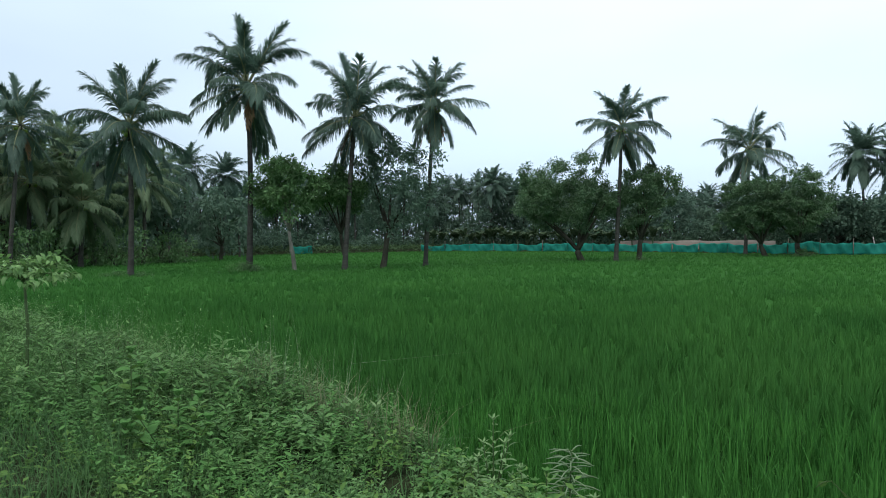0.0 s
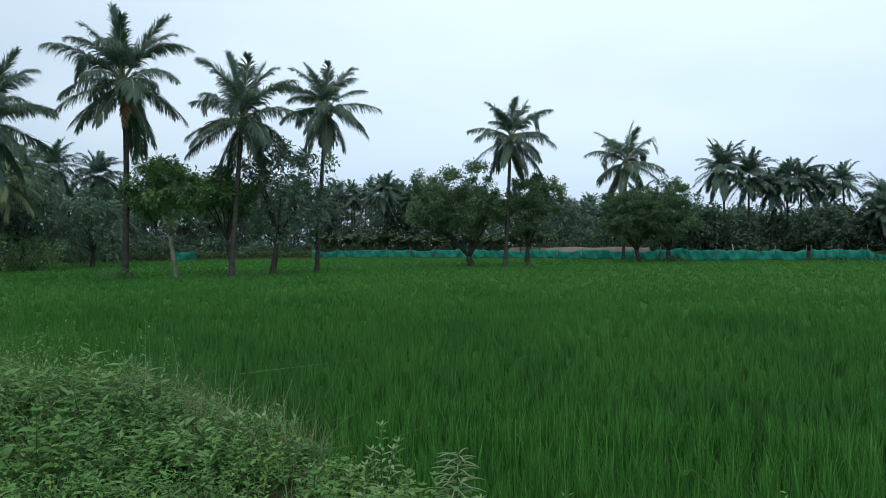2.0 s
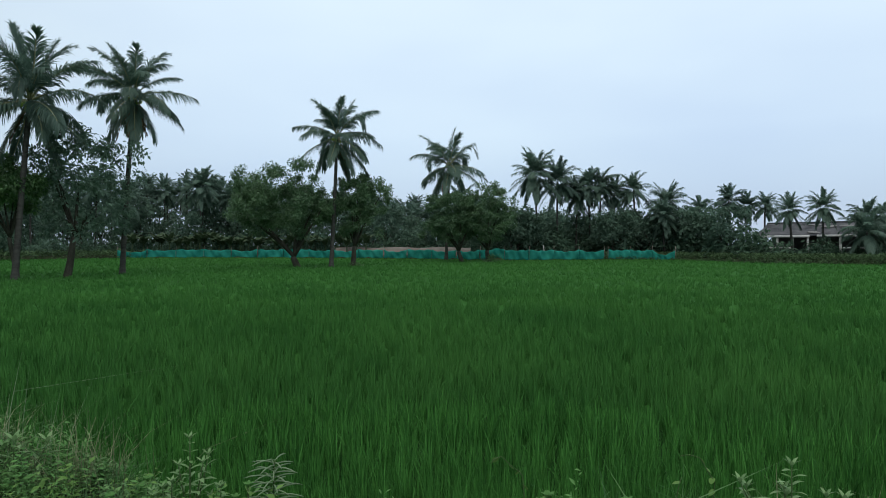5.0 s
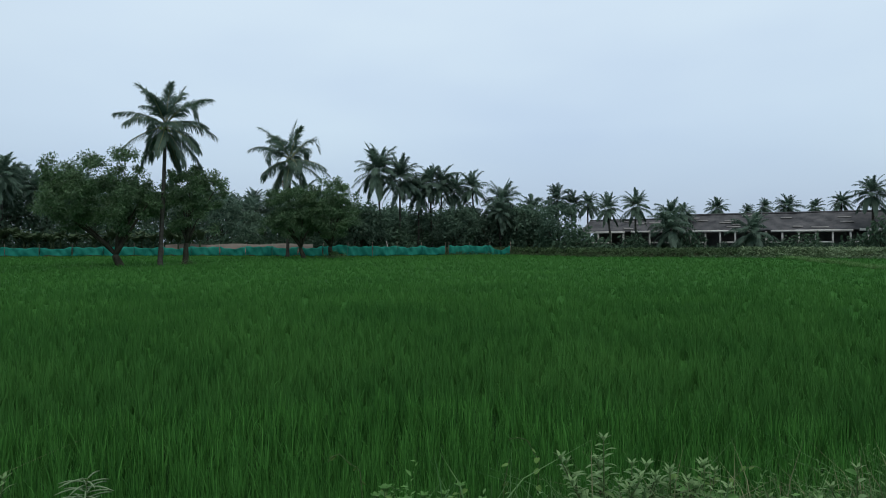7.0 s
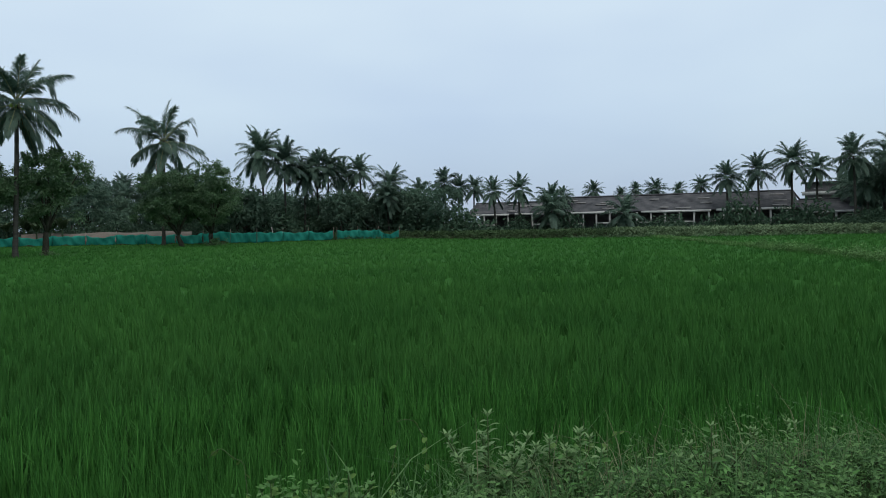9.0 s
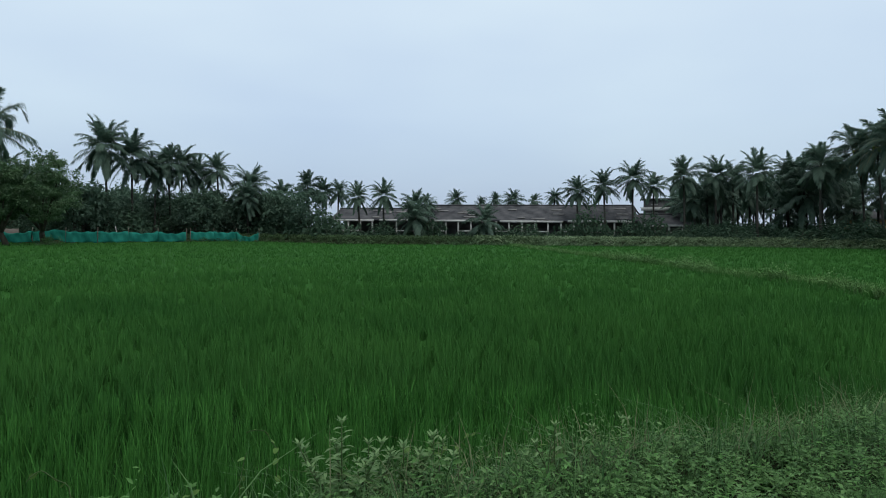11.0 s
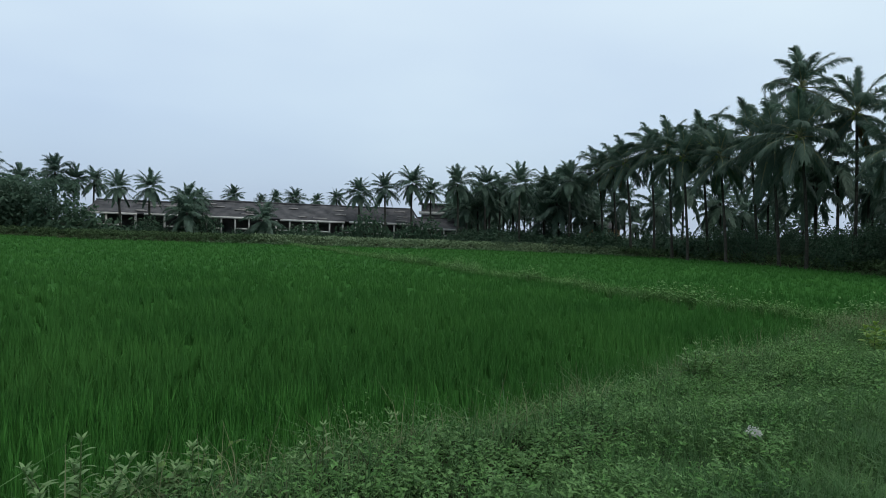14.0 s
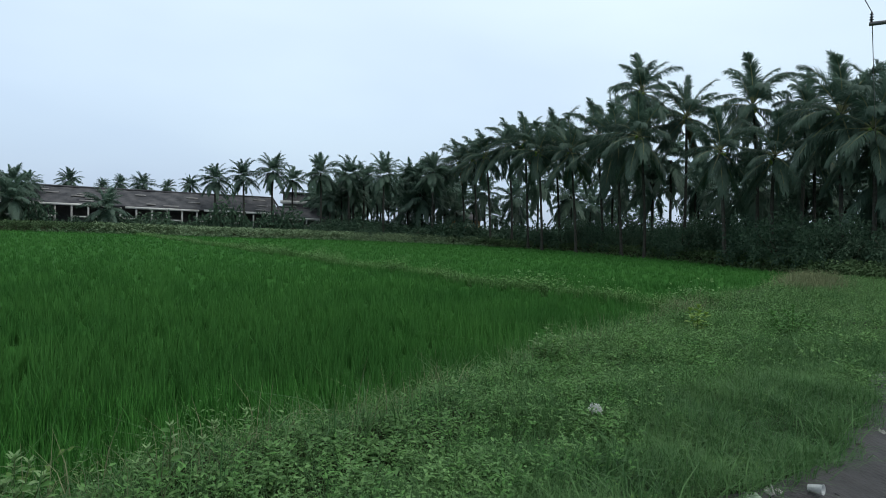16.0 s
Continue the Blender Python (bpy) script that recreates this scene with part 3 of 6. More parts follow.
LUSH_PALMS = [
    (-33.5, 41.0, 5.4, 0.2, 0.1, 3.6), (-29.5, 45.5, 6.2, 0.2, 0.0, 3.8), (-26.4, 46.5, 4.6, 0.1, 0.2, 3.6), (-35.5, 48.5, 8.4, 0.0, 0.2, 3.6),
    (-24.6, 52.5, 6.8, 0.1, 0.1, 3.4), (-31.0, 52.0, 9.2, 0.3, 0.0, 3.4),
]
for i, row in enumerate(LUSH_PALMS):
    palm(*row, "lush low coconut palm among trees", 55 + i, 32, 0.17, dead=0, group="coconut palms of the wood", sets=LUSH_FRONDS)

GROVE_PALMS = [
    (57.2, -18.8, 10.2, 0.3, 0.9, 4.4),
    (63.8, -24.1, 16.4, 0.6, 1.7, 4.3),
    (52.8, -19.3, 10.1, 0.3, 0.8, 4.3),
    (53.5, -22.9, 12.0, 0.1, 0.3, 3.8),
    (45.0, -22.3, 8.1, 0.3, 0.6, 3.2),
    (47.6, -26.0, 12.0, 0.4, 0.7, 3.8),
    (41.8, -24.0, 7.4, 0.1, 0.2, 3.0),
    (44.4, -27.5, 11.0, 0.1, 0.1, 3.0),
    (38.1, -26.2, 9.7, 0.3, 0.4, 4.1),
    (47.4, -30.3, 9.0, 0.2, 0.3, 3.9),
    (35.6, -26.3, 8.4, 0.2, 0.3, 3.6),
    (39.9, -30.5, 10.6, 0.4, 0.5, 3.6),
    (35.6, -29.5, 8.8, 0.3, 0.3, 3.6),
]
GROVE_DEEP = [
    (81.9, -6.3, 10.3, 0.1, 0.9, 4.3),
    (79.8, -7.9, 10.5, 0.1, 0.9, 4.2),
    (75.7, -9.0, 10.5, 0.1, 0.9, 4.0),
    (73.3, -11.2, 11.6, 0.1, 0.9, 4.3),
    (69.1, -12.4, 11.2, 0.1, 0.8, 4.3),
    (64.9, -13.1, 9.9, 0.1, 0.8, 4.0),
    (68.4, -15.7, 11.7, 0.2, 1.0, 4.6),
    (62.2, -15.9, 9.7, 0.2, 0.9, 4.2),
    (65.4, -19.5, 12.0, 0.3, 1.0, 4.7),
]
for i, row in enumerate(GROVE_PALMS + GROVE_DEEP):
    palm(*row[:5], row[5] * (1.0 if i < 13 else 0.86), "coconut palm at the edge of the dense grove", 70 + i, 25, 0.135, dead=i % 2, group="coconut palms of the grove", skirt=1.12, crest=0.03 if i < 13 else 0.05)


# ---- palms far off: a trunk and a crown each, from a few shared crowns
def far_crown(seed, fronds=42, pairs=60):
    g = np.random.default_rng(seed)
    pieces = []
    for i in range(fronds):
        f = (i + 0.5) / fronds
        level = frond_level(f)
        r, d, h, sp, lf, _ = CLASSES[level]
        k = g.uniform(0.86, 1.1) * (1.15 if level > 5 else 1.0)    # old leaves hang low round the trunk
        leaf, stem = frond_shape(r + g.normal(0, 8), d * g.uniform(0.8, 1.2), k, pairs, 2, seed * 50 + i, h, sp, lf)
        a = i * 2.39996 + g.normal(0, 0.35)
        rot = np.array([[math.cos(a), -math.sin(a), 0], [math.sin(a), math.cos(a), 0], [0, 0, 1]])
        for v, fs in leaf:
            pieces.append((v @ rot.T, fs))
    v, f = merged(pieces)
    return mesh_of("crown", v, f, M_FROND)


FAR_CROWNS = [far_crown(600 + i) for i in range(6)]
DEEP_CROWNS = [far_crown(620 + i, 30, 34) for i in range(6)]
FAR_TRUNKS = [palm_trunk(10.0, 0.3 * (i - 1), 0.2, 0.15, 640 + i, 6) for i in range(3)]


def far_palm(x, y, top, reach, i, label="dark coconut palm in the distant tree line", group="palms of the tree line", crowns=FAR_CROWNS):
    z = float(ground_z(x, y)) - 0.05
    h = top - z
    base = thing("coconut_palm", x, y, z, label, "palm tree", group)
    t = FAR_TRUNKS[i % 3]
    part("trunk", t, base, "", Matrix.LocRotScale((0, 0, 0), None, (1, 1, h / 10.0)))
    end = (0.3 * (i % 3 - 1), 0.2)
    part("crown", crowns[i % 6], base, "", Matrix.LocRotScale((end[0], end[1], h), Euler((0, 0, i * 1.7)), (reach,) * 3))


MID_PALMS = [
    (47.4, 71.8, 11.0, 3.7), (50.8, 71.8, 10.2, 3.4), (53.4, 71.4, 8.6, 2.7), (55.6, 71.1, 9.6, 3.0),
    (57.6, 71.2, 9.9, 2.8), (60.2, 71.8, 8.8, 3.0), (61.4, 68.6, 9.2, 2.6),
    (64.4, 65.8, 7.3, 3.1), (69.4, 65.0, 6.4, 2.4), (73.5, 63.2, 7.7, 2.6), (75.0, 61.8, 6.9, 2.2), (76.3, 60.2, 6.9, 2.1),
    (64.5, 47.4, 5.4, 1.95), (66.3, 44.9, 5.6, 2.1), (68.3, 41.8, 4.5, 2.3), (76.1, 44.3, 4.9, 1.7), (61.8, 63.6, 5.4, 2.6),
]
BARN_PALMS = [
    (99.2, 52.3, 6.6, 2.1), (101.2, 48.1, 5.9, 1.5), (102.2, 46.0, 6.6, 1.5), (97.0, 40.5, 6.2, 2.2),
    (107.7, 40.6, 6.5, 1.6), (102.2, 35.2, 6.8, 1.8), (80.4, 24.7, 6.5, 2.2), (81.4, 21.4, 7.1, 2.3),
    (82.2, 18.0, 8.0, 2.5), (88.6, 16.8, 7.4, 2.2), (81.3, 11.8, 8.0, 2.6), (83.7, 8.5, 8.1, 2.6),
    (87.9, 7.0, 8.1, 2.4), (80.1, 3.9, 8.0, 2.7), (86.2, 0.7, 8.4, 2.4),
]
LEFT_PALMS = [
    (84.2, -0.7, 8.2, 2.9), (80.1, -2.2, 8.6, 2.8),
    (-31.0, 53.7, 9.6, 2.1), (-27.8, 50.9, 8.1, 2.5), (-29.5, 69.0, 8.9, 3.0), (-29.8, 74.2, 10.1, 3.3),
    (-27.6, 80.4, 10.0, 3.4), (-23.6, 74.3, 5.4, 3.2), (-22.7, 107.6, 10.4, 2.9), (0.1, 130.0, 12.6, 2.8),
    (3.4, 125.0, 11.6, 2.9), (6.4, 134.8, 11.6, 2.9), (8.7, 114.7, 11.8, 3.6), (13.8, 129.3, 11.9, 3.0),
    (16.0, 124.0, 11.1, 2.8),
]
BACK_PALMS = [(46.3, 121.5, 8.5, 2.8), (50.0, 120.0, 9.3, 3.0), (-14.2, 129.2, 12.7, 3.2), (-21.1, 123.2, 10.6, 3.3)]
for i, row in enumerate(MID_PALMS + BARN_PALMS + LEFT_PALMS + BACK_PALMS):
    far_palm(*row, i)
# more of them, deep in the wood behind the net fence and behind the grove
def wood_height(az):
    """How high the wood stands over the paddy, by direction."""
    return float(np.interp(az, [-46, -30, -24, -14, -6, 4, 12, 20, 27, 32, 42, 47, 50.5, 53, 84, 92, 96, 103, 110, 118, 126, 136], [13, 12, 9.5, 9.5, 12.5, 12.5, 11, 8.6, 7.6, 7.0, 7.0, 7.2, 6.6, 3.8, 4.0, 8.0, 9.5, 11.5, 12, 11.5, 11, 11]))


g = np.random.default_rng(8)
for i in range(105):
    a = -42 + 72 * (i + g.uniform(0, 1)) / 105
    r = float(np.interp(a, FAR_AZ, FAR_R)) + g.uniform(8, 45)
    far_palm(r * math.sin(radians(a)), r * math.cos(radians(a)), wood_height(a) * g.uniform(0.7, 0.98), g.uniform(2.6, 3.6), i, crowns=DEEP_CROWNS)
for i in range(38):
    a = 89 + 50 * (i + g.uniform(0, 1)) / 38
    r = float(np.interp(a, FAR_AZ, FAR_R)) + g.uniform(7, 36)
    far_palm(r * math.sin(radians(a)), r * math.cos(radians(a)), wood_height(a) * g.uniform(0.38, 0.80), g.uniform(2.8, 3.9), i, "coconut palm deep in the shaded grove", "coconut palms of the grove", DEEP_CROWNS)


for i in range(34):        # a thin belt between the shed and the grove
    a = 81 + 13 * (i + g.uniform(0, 1)) / 34
    r = float(np.interp(a, FAR_AZ, FAR_R)) + g.uniform(12, 40)
    far_palm(r * math.sin(radians(a)), r * math.cos(radians(a)), float(np.interp(a, [81, 86, 90, 94], [5.5, 7.0, 8.0, 9.5])) * g.uniform(0.78, 1.0), g.uniform(2.2, 3.2), i, crowns=DEEP_CROWNS)


# ---------------------------------------------------------------- broad-leaved trees
def leaf_cloud(g, centres, radii, per, size, droop=0.35):
    """Leaves in clumps: each clump a loose tuft round its centre."""
    c = np.repeat(centres, per, 0)
    r = np.repeat(radii, per)[:, None]
    n = len(c)
    out = unit(g, n)
    p = c + out * r * g.uniform(0.15, 1.0, (n, 1)) * np.array([1, 1, 0.75])
    way = out * 0.8 + unit(g, n) * 0.7 + np.array([0, 0, -droop])
    nrm = np.array([0, 0, 1.0]) + unit(g, n) * 0.8
    ln = size * g.uniform(0.7, 1.35, n)
    return leaves(p, way, nrm, ln, ln * g.uniform(0.38, 0.55, n))


def crown_centres(g, rx, ry, rz, n, floor=-0.65):
    """Clump centres in an uneven crown, denser near its skin."""
    d = unit(g, n * 3)
    d = d[d[:, 2] > floor][:n]
    lump = 1 + 0.22 * np.sin(d[:, 0] * 4.1 + g.uniform(0, 6)) * np.cos(d[:, 1] * 3.7 + g.uniform(0, 6)) + 0.15 * np.sin(d[:, 2] * 6 + g.uniform(0, 6))
    k = np.where(g.uniform(0, 1, len(d)) < 0.25, g.uniform(0.3, 0.75, len(d)), g.uniform(0.78, 1.0, len(d))) * lump
    return d * k[:, None] * np.array([rx, ry, rz])


def limbs(g, height, radius, ends, fork=0.35, lean=(0, 0)):
    """A trunk that forks into limbs which reach for the given points."""
    fp = np.array([lean[0] * fork, lean[1] * fork, height * fork])
    s = np.linspace(0, 1, 7)[:, None]
    pts = s * fp + np.array([0.05, -0.03, 0]) * np.sin(s * 5)
    out = [tube(pts, radius * np.linspace(1.35, 0.85, 7), 9)]
    for e in ends:
        mid = fp * 0.55 + np.asarray(e) * 0.45 + g.normal(0, 0.12, 3) * height * 0.12 + np.array([0, 0, 0.05 * height])
        t = np.linspace(0, 1, 8)[:, None]
        p = (1 - t) ** 2 * fp + 2 * t * (1 - t) * mid + t ** 2 * np.asarray(e)
        out.append(tube(p, radius * np.linspace(0.62, 0.10, 8), 6))
    return merged(out)


def tree(name, x, y, crown, rx, rz, label, seed, mat, clumps=130, per=26, leaf=0.24, trunk_r=0.2, fork=0.35, floor=-0.65, ry=None, group="trees in the paddy", bark=M_BARK):
    """crown: the place of the crown's middle."""
    g = np.random.default_rng(seed)
    z = float(ground_z(x, y)) - 0.05
    base = thing(name, x, y, z, label, "tree", group)
    mid = np.array([crown[0] - x, crown[1] - y, crown[2] - z])
    cc = crown_centres(g, rx, ry or rx, rz, clumps, floor)
    low = cc[cc[:, 2] < rz * 0.5]
    ends = [mid + low[g.integers(len(low))] * 0.85 for _ in range(9)]
    part("trunk", mesh_of("trunk", *limbs(g, mid[2], trunk_r, ends, fork, mid[:2]), bark), base, "grey bark, forking low")
    v, f = leaf_cloud(g, cc + mid, g.uniform(0.34, 0.78, len(cc)) * (0.75 + 0.07 * rx), per, leaf)
    part("crown", mesh_of("crown", v, f, mat), base, "dense dark glossy leaves")
    return base


tree("mango_tree", -8.95, 38.5, (-9.4, 38.3, 4.5), 1.9, 2.2, "small mango tree with a pale trunk in the paddy", 301, M_MANGO_YOUNG, 75, 120, 0.22, 0.11, 0.55, bark=M_BARK_PALE)
tree("mango_tree", -4.0, 41.3, (-2.9, 41.4, 5.3), 2.8, 3.3, "dark mango tree with thin upper leaves in the paddy", 302, M_DARKLEAF, 120, 50, 0.24, 0.17, 0.45, -0.9)
tree("mango_tree", -6.3, 41.6, (-6.9, 41.5, 4.6), 1.9, 1.8, "leafy young tree behind a palm trunk", 303, M_MANGO_YOUNG, 65, 120, 0.22, 0.12, 0.5)
tree("mango_tree", 11.4, 52.5, (10.1, 52.8, 5.0), 4.2, 2.9, "broad mango tree with forked trunk in the paddy", 304, M_MANGO, 190, 190, 0.19, 0.26, 0.22, -0.9)
tree("mango_tree", 16.0, 52.6, (16.8, 52.4, 5.2), 2.2, 2.8, "mango tree with a rounded crown in the paddy", 305, M_MANGO, 95, 170, 0.19, 0.2, 0.36, -0.9)
tree("mango_tree", 30.6, 60.7, (29.6, 61.2, 4.5), 2.9, 2.9, "spreading mango tree beside a palm near the net fence", 306, M_MANGO, 105, 180, 0.21, 0.22, 0.3, -0.95)
tree("mango_tree", 33.4, 60.2, (33.4, 60.1, 4.8), 3.4, 3.0, "dark mango tree hanging low near the net fence", 307, M_MANGO, 140, 180, 0.21, 0.24, 0.3, -0.95)


# ---- trees and undergrowth of the wood, from shared shapes
def wood_tree(seed):
    g = np.random.default_rng(seed)
    base = thing("broadleaf_tree", 0, -400 - seed, 0.25, "dark broad-leaved tree in the wood behind the paddy", "tree", "trees of the wood")
    rx, rz = g.uniform(2.4, 3.4), g.uniform(2.4, 3.3)
    mid = np.array([0, 0, 4.6])
    cc = crown_centres(g, rx, rx, rz, 110, -0.95)
    part("trunk", mesh_of("trunk", *limbs(g, 4.6, 0.2, [mid + cc[k] * 0.8 for k in range(6)], 0.4), M_BARK), base)
    v, f = leaf_cloud(g, cc + mid, g.uniform(0.5, 0.95, len(cc)), 11, 0.56)
    part("crown", mesh_of("crown", v, f, M_DARKLEAF), base)
    return base


def bush(seed, per=9, leaf=0.42, mat=M_BUSH):
    g = np.random.default_rng(seed)
    base = thing("bush", 0, -500 - seed, 0.25, "dark tangled bush of the undergrowth", "bush", "undergrowth")
    cc = crown_centres(g, 1.9, 1.9, 1.7, 60, -0.2) + np.array([0, 0, 0.35])
    v, f = leaf_cloud(g, cc, g.uniform(0.35, 0.7, len(cc)), per, leaf)
    part("foliage", mesh_of("foliage", v, f, mat), base)
    st = [tube([(0, 0, 0), tuple(c * 0.5), tuple(c)], [0.05, 0.035, 0.012], 5) for c in cc[:7]]
    part("branchwork", mesh_of("branchwork", *merged(st), M_BARK), base)
    return base


WOOD = [wood_tree(700 + i) for i in range(5)]
BUSH = [bush(720 + i) for i in range(4)]
FINE_BUSH = [bush(730 + i, 28, 0.19) for i in range(3)]
LUSH_BUSH = [bush(740 + i, 28, 0.19, M_MANGO_YOUNG) for i in range(3)]


def place(ob, x, y, k, turn, kz=None):
    m = Matrix.LocRotScale((x, y, float(ground_z(x, y)) - 0.05), Euler((0, 0, turn)), None)
    c = copy_thing(ob, m)
    c.scale = (k, k, kz or k)
    return c


g = np.random.default_rng(9)
for i in range(70):        # behind the net fence and the left edge
    a = -46 + 78 * (i + g.uniform(0, 1)) / 70
    r = float(np.interp(a, FAR_AZ, FAR_R)) + g.uniform(9, 38)
    k = wood_height(a) * g.uniform(0.40, 0.85) / 7.4
    place(WOOD[i % 5], r * math.sin(radians(a)), r * math.cos(radians(a)), max(0.85, k) * g.uniform(0.85, 1.1), g.uniform(0, 6.28), k)
for x, y, k in ((-41.0, 40.5, 1.45), (-37.5, 46.0, 1.55), (-33.8, 49.5, 1.5), (-30.0, 55.0, 1.35), (-25.5, 58.0, 1.1), (-21.5, 62.0, 0.95), (-44.0, 45.0, 1.6)):
    place(WOOD[int(abs(x)) % 5], x, y, k * 0.95, x, k)   # tall trees of the left edge
for i in range(40):        # behind the mid palms, left of the barn
    a = 31 + 18 * (i + g.uniform(0, 1)) / 40
    r = float(np.interp(a, FAR_AZ, FAR_R)) + g.uniform(6, 24)
    k = wood_height(a) * g.uniform(0.6, 0.95) / 7.4
    place(WOOD[i % 5], r * math.sin(radians(a)), r * math.cos(radians(a)), k * 1.1, g.uniform(0, 6.28), k)
for i in range(70):        # undergrowth along the left and middle
    a = -46 + 98 * (i + g.uniform(0, 1)) / 70
    r = float(np.interp(a, FAR_AZ, FAR_R)) + g.uniform(5, 14)
    place(BUSH[i % 4], r * math.sin(radians(a)), r * math.cos(radians(a)), g.uniform(0.8, 1.6), g.uniform(0, 6.28))
for i in range(140):       # undergrowth of the grove
    a = 84 + 56 * (i + g.uniform(0, 1)) / 140
    r = float(np.interp(a, FAR_AZ, FAR_R)) + g.uniform(2, 16)
    near = a > 103
    place(FINE_BUSH[i % 3] if near else BUSH[i % 4], r * math.sin(radians(a)), r * math.cos(radians(a)), g.uniform(0.9, 1.5) * (0.85 if near else 1), g.uniform(0, 6.28), g.uniform(0.9, 1.6) if near else g.uniform(0.5, 1.1))
for i in range(8):         # round trees deep in the grove
    a = 104 + 34 * (i + g.uniform(0, 1)) / 8
    r = float(np.interp(a, FAR_AZ, FAR_R)) + g.uniform(18, 42)
    k = g.uniform(0.75, 1.0)
    place(WOOD[i % 5], r * math.sin(radians(a)), r * math.cos(radians(a)), k * 1.2, g.uniform(0, 6.28), k)
for i in range(44):        # by the barn
    a = 51 + 34 * (i + g.uniform(0, 1)) / 44
    k = g.uniform(0.25, 0.62) * (1.5 if i % 6 == 0 else 1)
    place(BUSH[i % 4], 79 * math.sin(radians(a)), 79 * math.cos(radians(a)), k, g.uniform(0, 6.28))
for i in range(7):         # behind its far end
    a = 79 + 6 * (i + g.uniform(0, 1)) / 7
    r = g.uniform(110, 126)
    place(WOOD[i % 5], r * math.sin(radians(a)), r * math.cos(radians(a)), g.uniform(0.7, 1.0), g.uniform(0, 6.28), g.uniform(0.6, 0.85))
for i in range(46):        # between the shed and the grove
    a = 81.5 + 13 * (i + g.uniform(0, 1)) / 46
    r = float(np.interp(a, FAR_AZ, FAR_R)) + g.uniform(6, 16)
    place(BUSH[i % 4], r * math.sin(radians(a)), r * math.cos(radians(a)), g.uniform(0.8, 1.3), g.uniform(0, 6.28), g.uniform(0.5, 1.0))
for ob in WOOD + BUSH + FINE_BUSH + LUSH_BUSH:
    x, y = 60 + g.uniform(-8, 8), 96 + g.uniform(-5, 5)
    ob.location = (x, y, float(ground_z(x, y)) - 0.05)


for x, y, k, kz in ((-30.6, 38.6, 1.3, 1.7), (-33.2, 42.5, 1.5, 2.2), (-27.6, 43.2, 1.2, 1.5), (-29.4, 47.8, 1.5, 2.3), (-25.2, 49.6, 1.2, 1.7), (-35.0, 38.6, 1.6, 2.6), (-23.0, 54.0, 1.1, 1.4)):
    c = place(LUSH_BUSH[int(y) % 3], x, y, k, x, kz)
    tagged(c, "tall lush green bush under the palms", "bush", "lush bushes of the wood edge")


def thicket(az0, az1, off0, off1, n, tall, label, seed):
    """Undergrowth deep between the trunks, where no single bush can be told apart."""
    g = np.random.default_rng(seed)
    a = g.uniform(az0, az1, n)
    r = np.interp(a, FAR_AZ, FAR_R) + g.uniform(off0, off1, n)
    x, y = r * np.sin(np.radians(a)), r * np.cos(np.radians(a))
    h = tall * g.uniform(0.35, 1.15, n)
    c = np.stack([x, y, ground_z(x, y)], -1)
    cc = np.repeat(c, 14, 0) + g.normal(0, 1, (n * 14, 3)) * (0.9, 0.9, 0)
    cc[:, 2] += np.repeat(h, 14) * g.uniform(0.05, 1, n * 14)
    v, f = leaf_cloud(g, cc, g.uniform(0.4, 0.8, len(cc)), 13, 0.42)
    tagged(new("thicket", mesh_of("thicket", v, f, M_DARKLEAF)), label, "undergrowth", kind="stuff")


thicket(-44, 46, 12, 34, 330, 3.8, "dark tangled undergrowth in the depth of the wood", 761)
thicket(-46, -6, 3, 13, 110, 2.5, "green tangled undergrowth along the edge of the wood", 763)
thicket(98, 140, 10, 38, 120, 2.4, "dark tangled undergrowth in the depth of the grove", 762)
for a, k, kz in ((68.4, 0.95, 0.85), (74.0, 1.05, 1.7), (72.0, 0.8, 0.75), (77.2, 0.9, 1.1), (59.8, 0.9, 1.2), (65.6, 1.0, 0.7), (55.9, 0.6, 0.8), (79.2, 1.0, 1.3)):
    c = place(BUSH[int(a) % 4], 78 * math.sin(radians(a)), 78 * math.cos(radians(a)), k * 1.1, a, kz * 1.1)
    tagged(c, "dark rounded bush in front of the long shed", "bush", "bushes before the shed")
far_palm(76 * math.sin(radians(65.0)), 76 * math.cos(radians(65.0)), 2.3, 2.5, 3, "low young coconut palm with leaves near the ground")
far_palm(77 * math.sin(radians(58.6)), 77 * math.cos(radians(58.6)), 2.9, 2.7, 5, "low young coconut palm with leaves near the ground")

